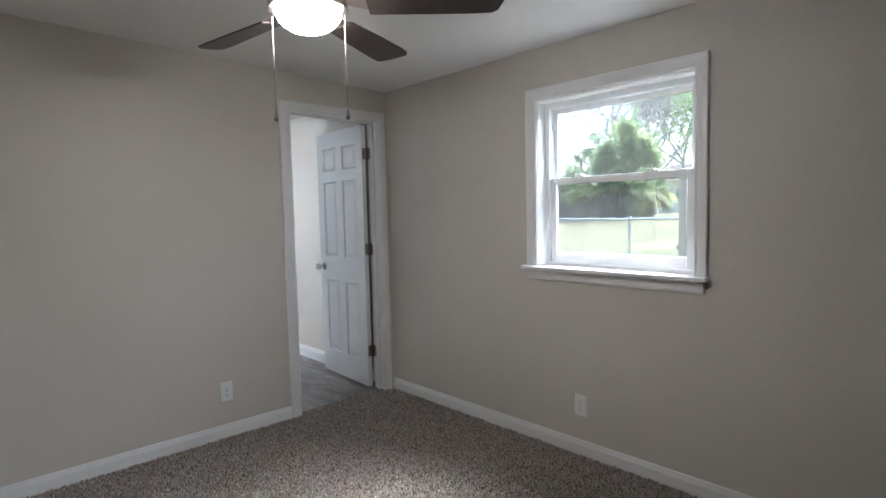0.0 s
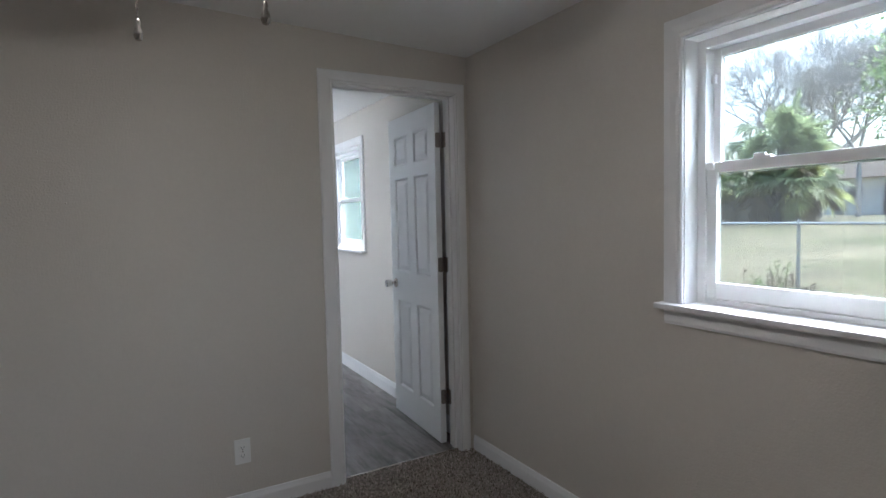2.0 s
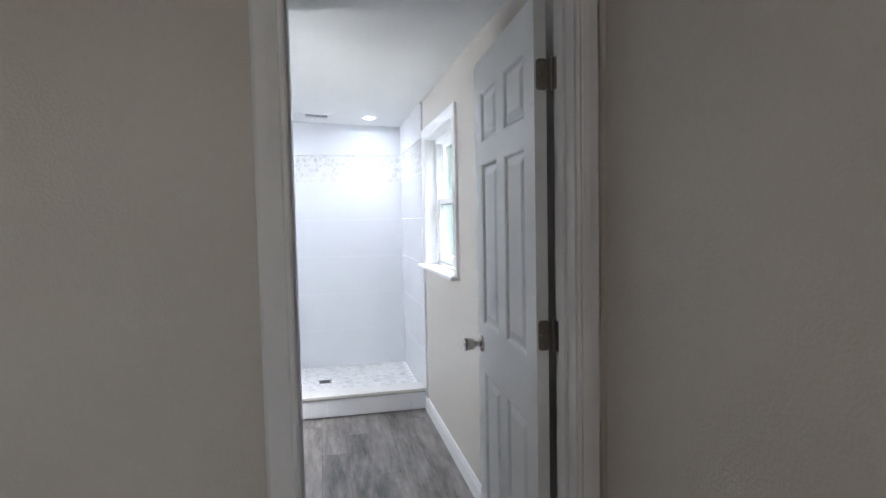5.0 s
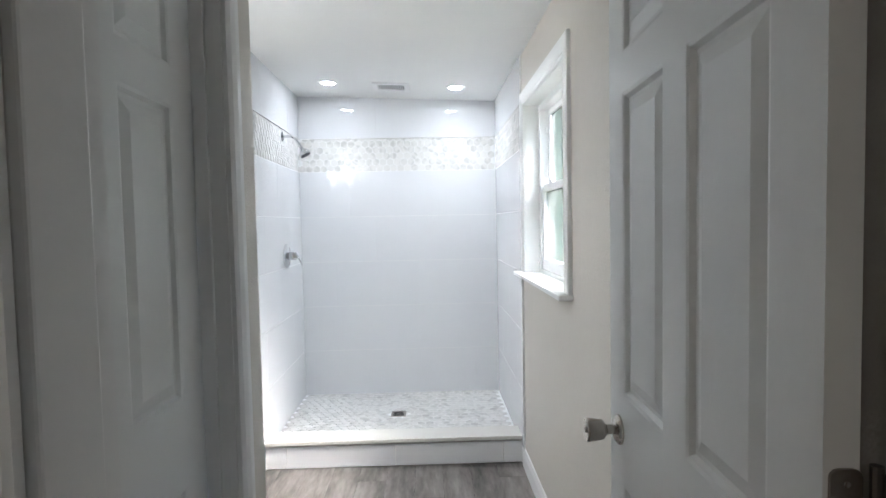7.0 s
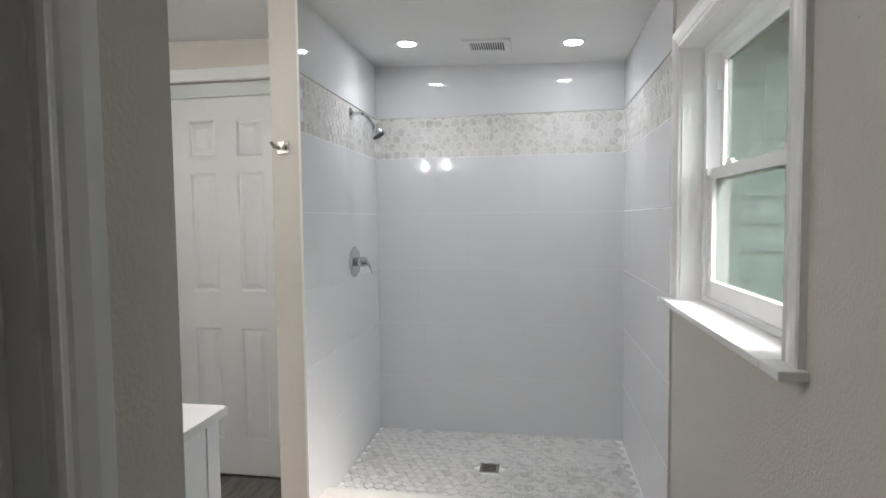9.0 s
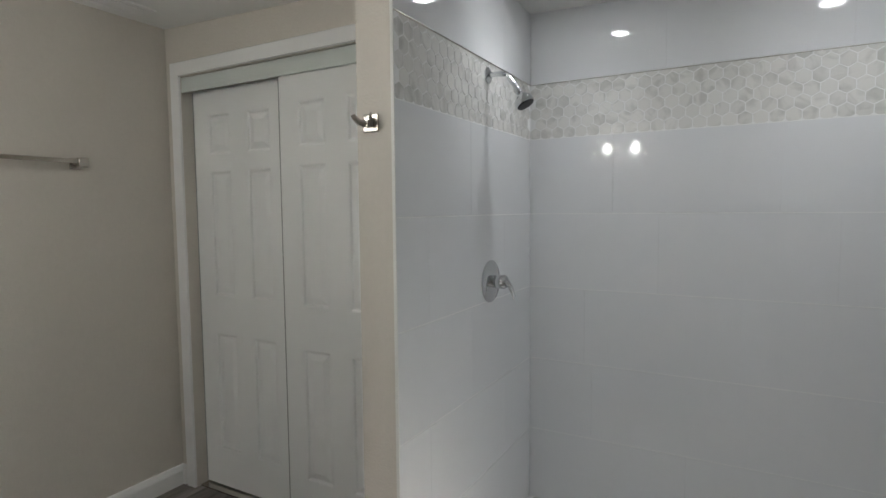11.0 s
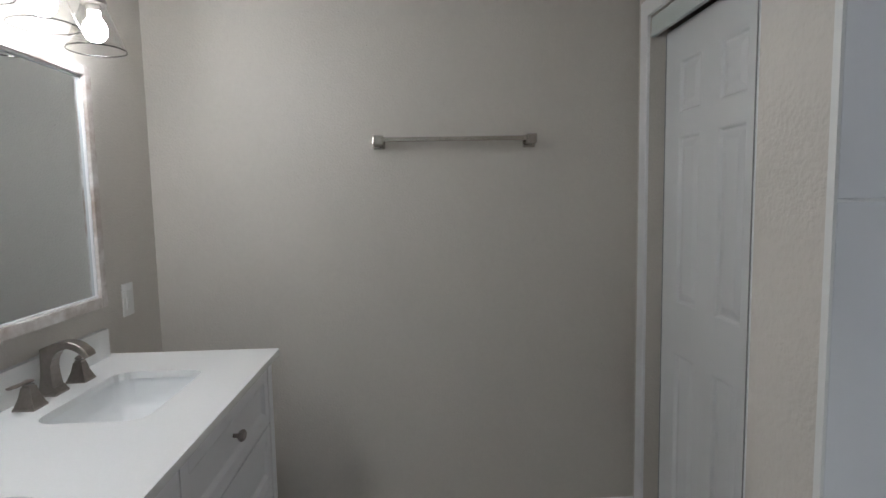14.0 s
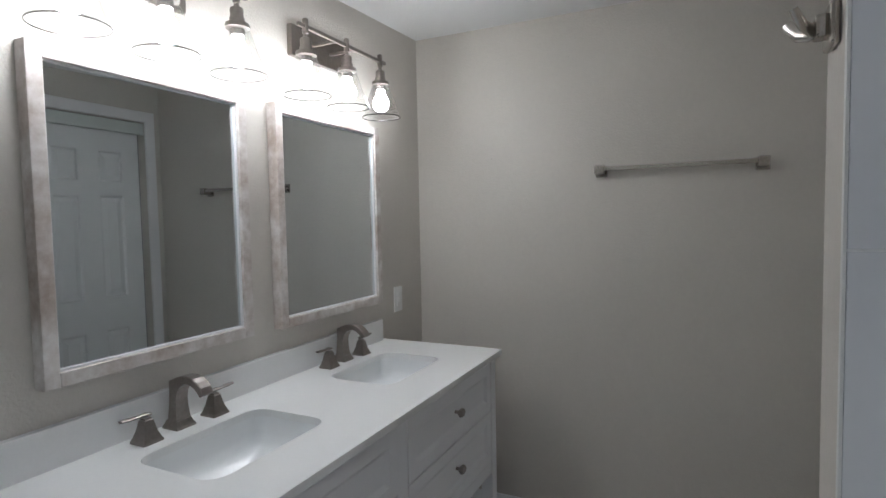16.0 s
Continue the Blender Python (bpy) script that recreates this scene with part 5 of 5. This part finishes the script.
tb = thing("wheelie_bin", "dark plastic wheeled rubbish bin", "bin", (6.12, 2.30, -0.12))
bm = bmesh.new()
rings = [[bm.verts.new((6.12 + sx * w, 2.30 + sy * w, z)) for sx, sy in ((-1, -1), (1, -1), (1, 1), (-1, 1))] for w, z in ((0.21, -0.12), (0.26, 0.86), (0.26, 0.90))]
for p, q in zip(rings, rings[1:]):
    for k in range(4):
        bm.faces.new((p[k], p[(k + 1) % 4], q[(k + 1) % 4], q[k]))
bm.faces.new(rings[0][::-1])
bm.faces.new(rings[-1])
part("tub", bm, BIN, tb)
part("lid", boxes((5.83, 6.41, 2.01, 2.59, 0.90, 0.95), bevel=0.015), material("grey_bin_lid", (0.22, 0.22, 0.23), 0.5, stain=0.1), tb, "pale grey lid")


def weed(label, x, y, height, mat, n, seed):
    rnd = random.Random(seed)
    g = rise(x, y)
    w = thing("weed", label, "plant", (x, y, g), "weeds by the wire fence")
    stems, blades = bmesh.new(), bmesh.new()
    for _ in range(n):
        a, lean, h = rnd.uniform(0, 6.28), rnd.uniform(0.05, 0.5), height * rnd.uniform(0.5, 1.0)
        d = Vector((math.cos(a) * lean, math.sin(a) * lean, 1)).normalized()
        p = Vector((x + rnd.uniform(-0.05, 0.05), y + rnd.uniform(-0.05, 0.05), g - 0.02))
        tube(stems, p, p + d * h, 0.006, 0.003, 4, False)
        for k in range(7):
            c = p + d * h * rnd.uniform(0.25, 1.0)
            v = Vector((rnd.uniform(-1, 1), rnd.uniform(-1, 1), rnd.uniform(-0.3, 0.8))).normalized() * rnd.uniform(0.05, 0.11)
            s = v.orthogonal().normalized() * 0.018
            blades.faces.new([blades.verts.new(q) for q in (c, c + v * 0.5 + s, c + v, c + v * 0.5 - s)])
    part("stem", stems, mat, w)
    part("leaves", blades, mat, w)


DEADWEED = material("dry_weed", (0.21, 0.145, 0.10), 0.85, grain=0.3)
weed("green leafy weed in the dry lawn", 9.1, 5.45, 0.34, LEAF, 7, 41)
weed("dry brown weed in the lawn by the fence", 9.0, 5.22, 0.52, DEADWEED, 6, 42)
weed("dry brown weed in the lawn by the fence", 9.15, 5.08, 0.42, DEADWEED, 6, 43)
weed("green leafy weed in the dry lawn", 9.2, 5.12, 0.60, LEAF, 4, 44)
weed("dry brown weed in the lawn by the fence", 8.8, 5.50, 0.5, DEADWEED, 4, 45)
weed("dry brown weed in the lawn by the fence", 9.15, 4.78, 0.25, DEADWEED, 8, 46)
chain_fence(30.0, 11.0, 22.0, (11.4, 13.9, 16.4, 18.9, 21.4))

ho = thing("house", "white single-storey house with a brown roof", "house", (44.0, 17.5, 0.8))
hg = rise(44, 17)
part("wall", boxes((43.0, 49.0, 9.0, 20.5, hg, hg + 2.5)), SIDING, ho)
bm = bmesh.new()
vs = [bm.verts.new(p) for p in ((42.4, 8.5, hg + 2.45), (49.6, 8.5, hg + 2.45), (49.6, 21, hg + 2.45), (42.4, 21, hg + 2.45), (46, 8.5, hg + 4.0), (46, 21, hg + 4.0))]
for f in ((0, 3, 5, 4), (1, 4, 5, 2), (0, 4, 1), (3, 2, 5), (0, 1, 2, 3)):
    bm.faces.new([vs[k] for k in f])
part("roof", bm, SHINGLE, ho, "brown shingle roof")
for y in (18.6, 14.0, 11.0):
    wn = part("window", boxes((42.95, 43.0, y - 0.5, y + 0.5, hg + 0.9, hg + 2.0)), TRIM, ho)
    part("pane", boxes((42.93, 42.95, y - 0.42, y + 0.42, hg + 0.98, hg + 1.92)), DARK, wn)
part("door", boxes((42.95, 43.0, 16.0, 17.0, hg, hg + 2.05)), SHINGLE, ho, "brown door")

wing = thing("house_wing", "pale green sided wing of the house", "house", (3.2, 8.5, -0.12))
wing_paint = material("pale_green_siding", (0.32, 0.41, 0.375), 0.6, stain=0.06, stain_size=1)
part("wall", boxes((2.71, 5.2, 7.3, 12.0, -0.15, 2.5)), wing_paint, wing)
for _k in range(16):
    part("siding_board", extrude_profile(bmesh.new(), [(0, 0), (0.016, 0), (0.006, 0.165), (0, 0.165)], (2.72, 7.3, -0.14 + 0.165 * _k), (5.2, 7.3, -0.14 + 0.165 * _k), (0, -1, 0), (0, 0, 1)), wing_paint, wing)
# Added roof whose overhang shades the sided wall below.
part("roof", boxes((2.71, 5.6, 6.9, 12.15, 2.5, 2.62), bevel=0.01), SHINGLE, wing, "brown shingle roof edge added to shade the siding")

# ---------------------------------------------------------------- pieces of walls and floors
ROWS_Z = [(1.76 - 0.332 * k, 1.76 - 0.332 * (k - 1)) for k in range(5, 0, -1)] + [(2.002, H_BATH)]
JOINTS_X = [1.15, 1.37, 1.94, 2.24, 1.45, 1.65]
JOINTS_Y = [6.41, 6.11, 6.41, 6.11, 6.41, 6.105]
GAP = 0.0018


def wall_tiles(parent, axis, lo, hi, joints, face, into):
    for (z0, z1), joint in zip(ROWS_Z, joints):
        cuts = [joint]
        while cuts[0] - 0.605 > lo + 0.03:
            cuts.insert(0, cuts[0] - 0.605)
        while cuts[-1] + 0.605 < hi - 0.03:
            cuts.append(cuts[-1] + 0.605)
        cuts = [lo] + [c for c in cuts if lo + 0.03 < c < hi - 0.03] + [hi]
        for a, b in zip(cuts, cuts[1:]):
            f0, f1 = sorted((face, face + into))
            if axis == "x":
                bm = boxes((a + 0.0002, b - 0.0002, f0, f1, z0 + GAP, z1 - GAP), bevel=0.0006)
            else:
                bm = boxes((f0, f1, a + 0.0002, b - 0.0002, z0 + GAP, z1 - GAP), bevel=0.0006)
            part("tile", bm, TILE, parent)


wall_tiles(backing_n, "x", XS1 + 0.010, XE - 0.010, JOINTS_X, YS - 0.010, 0.0055)
wall_tiles(backing_w, "y", YEND, YS - 0.011, JOINTS_Y, XS1 + 0.0045, 0.0055)
wall_tiles(backing_e, "y", YEND, YS - 0.011, JOINTS_Y, XE - 0.010, 0.0055)

HEX_W, HEX_ROW = 0.0515, 0.0446
HEX_R = (HEX_W - 0.0035) / math.sqrt(3)


def hex_spots(s0, s1, z0, z1, over=-0.008):
    """Centres of hexagons in a strip, rows shifted by half a tile."""
    row, z = 0, z0 + 0.020
    while z < z1 + over:
        s = s0 + 0.024 + (HEX_W / 2 if row % 2 else 0)
        while s < s1 - 0.015:
            yield s, z
            s += HEX_W
        z += HEX_ROW
        row += 1


hex_f = to_mesh("hexagon", hex_mesh(HEX_R, 0.0055, "+z"), MARBLE)
HEX_LO, HEX_HI = 1.7615, 1.9970
cut_hexes = {}


def wall_hex(axis, z):
    """The hexagon for a row, cut straight where the strip ends."""
    key = axis, round(min(z - HEX_LO, 0.03), 4), round(min(HEX_HI - z, 0.03), 4)
    if key not in cut_hexes:
        bm = hex_mesh(HEX_R, 0.0015, axis)
        for at, way in ((HEX_LO - z, -1), (HEX_HI - z, 1)):
            if abs(at) < HEX_R:
                bmesh.ops.bisect_plane(bm, geom=bm.verts[:] + bm.edges[:] + bm.faces[:], plane_co=(0, 0, at), plane_no=(0, 0, way), clear_outer=True)
        cut_hexes[key] = to_mesh("hexagon", bm, MARBLE)
    return cut_hexes[key]


for s, z in hex_spots(XS1 + 0.008, XE - 0.008, 1.762, 1.998, 0.010):
    piece("hexagon_tile", wall_hex("-y", z), backing_n, (s, YS - 0.0081, z))
for s, z in hex_spots(YEND + 0.002, YS - 0.012, 1.762, 1.998, 0.010):
    piece("hexagon_tile", wall_hex("+x", z), backing_w, (XS1 + 0.0081, s, z))
    piece("hexagon_tile", wall_hex("-x", z), backing_e, (XE - 0.0081, s, z))
rest = bmesh.new()
count = 0
for y, x in sorted((y, x) for x, y in hex_spots(XS1 + 0.006, XE - 0.010, 6.136, YS - 0.010)):
    if abs(x - 1.80) < 0.075 and abs(y - 6.56) < 0.075:
        continue
    count += 1
    if count <= 300:
        piece("hexagon_tile", hex_f, pan, (x, y, SHOWER_Z - 0.005))
    else:
        ring = [[rest.verts.new((x + rr * math.sin(k * math.pi / 3), y + rr * math.cos(k * math.pi / 3), SHOWER_Z - 0.005 + d)) for k in range(6)] for rr, d in ((HEX_R, 0.0), (HEX_R, 0.004), (HEX_R * 0.93, 0.0055))]
        for p, q in zip(ring, ring[1:]):
            for k in range(6):
                rest.faces.new((p[k], q[k], q[(k + 1) % 6], p[(k + 1) % 6]))
        rest.faces.new(ring[-1][::-1])
tagged(part("far_hexagon_tiles", rest, MARBLE, pan), kind="stuff")

# vinyl planks in the bathroom
floor_bath = structure("floor_bathroom", boxes((DOOR_X0, DOOR_X1, YD0 + 0.05, YD1, -0.012, -0.004), (XT, XE, YD1, 6.0, -0.012, -0.004), (XT, XS0, 6.0, YC + 0.02, -0.012, -0.004)), DARK, "grey wood-look vinyl plank floor")
x, col = XT, 0
while x < XE:
    x1 = min(x + 0.152, XE)
    y = 3.38 - (0.0, 0.48, 0.2, 0.81, 0.35)[col % 5]
    while y < 6.46:
        y1 = min(y + 1.22, YC + 0.02 if x < XS0 else 6.0)
        y0 = max(y, YD0 + 0.05 if x > DOOR_X0 - 0.1 else (YD1 if x > XP else YV))
        if y1 - y0 > 0.02:
            part("plank", boxes((x + 0.0006, x1 - 0.0006, y0 + 0.0006, y1 - 0.0006, -0.004, 0.0), bevel=0.0006), PLANK, floor_bath)
        y += 1.22
    x += 0.152
    col += 1

# carpet pile: short bent tufts, thick enough to hide the backing
PILE = material("carpet_tufts", (0.385, 0.345, 0.31), 0.95, stain=0.10, stain_size=3, spec=0.1)
_nt = PILE.node_tree
_geo, _rmp, _mx = _nt.nodes.new("ShaderNodeNewGeometry"), _nt.nodes.new("ShaderNodeValToRGB"), _nt.nodes.new("ShaderNodeMix")
_rmp.color_ramp.elements[0].color, _rmp.color_ramp.elements[1].color = (0.35, 0.33, 0.31, 1), (1.5, 1.5, 1.5, 1)
_mx.data_type, _mx.blend_type = "RGBA", "MULTIPLY"
_mx.inputs["Factor"].default_value = 1.0
_bs = _nt.nodes["Principled BSDF"]
_nt.links.new(_geo.outputs["Random Per Island"], _rmp.inputs["Fac"])
_nt.links.new(_bs.inputs["Base Color"].links[0].from_socket, _mx.inputs[6])
_nt.links.new(_rmp.outputs["Color"], _mx.inputs[7])
_nt.links.new(_mx.outputs[2], _bs.inputs["Base Color"])
_rng = np.random.default_rng(7)
_n = 130000
_x, _y = _rng.uniform(-0.5, XE - 0.016, _n), _rng.uniform(0.3, YD0 + 0.03, _n)
_ok = (_y < YD0 - 0.016) | ((_x > DOOR_X0 + 0.004) & (_x < DOOR_X1 - 0.004))
_x, _y = _x[_ok], _y[_ok]
_n = len(_x)
_a, _l, _h = _rng.uniform(0, 2 * np.pi, _n), _rng.uniform(0.004, 0.012, _n), _rng.uniform(0.007, 0.015, _n)
_dx, _dy, _w = np.cos(_a), np.sin(_a), _rng.uniform(0.0015, 0.003, _n)
_v = np.empty((_n, 5, 3))
for _k, (_f, _z, _s) in enumerate(((0, 0, 1), (0, 0, -1), (0.45, 0.75, -1.2), (0.45, 0.75, 1.2), (1.0, 0.95, 0))):
    _v[:, _k, 0] = _x + _dx * _l * _f - _dy * _w * _s
    _v[:, _k, 1] = _y + _dy * _l * _f + _dx * _w * _s
    _v[:, _k, 2] = _h * _z - 0.0005
_i = np.arange(_n)[:, None] * 5
_me = bpy.data.meshes.new("carpet_pile")
_me.from_pydata(_v.reshape(-1, 3).tolist(), [], np.concatenate([_i, _i + 1, _i + 2, _i + 3], 1).tolist() + np.concatenate([_i + 3, _i + 2, _i + 4], 1).tolist())
_me.materials.append(PILE)
tagged(new("carpet_pile", _me), "taupe and beige frieze carpet pile", kind="stuff")
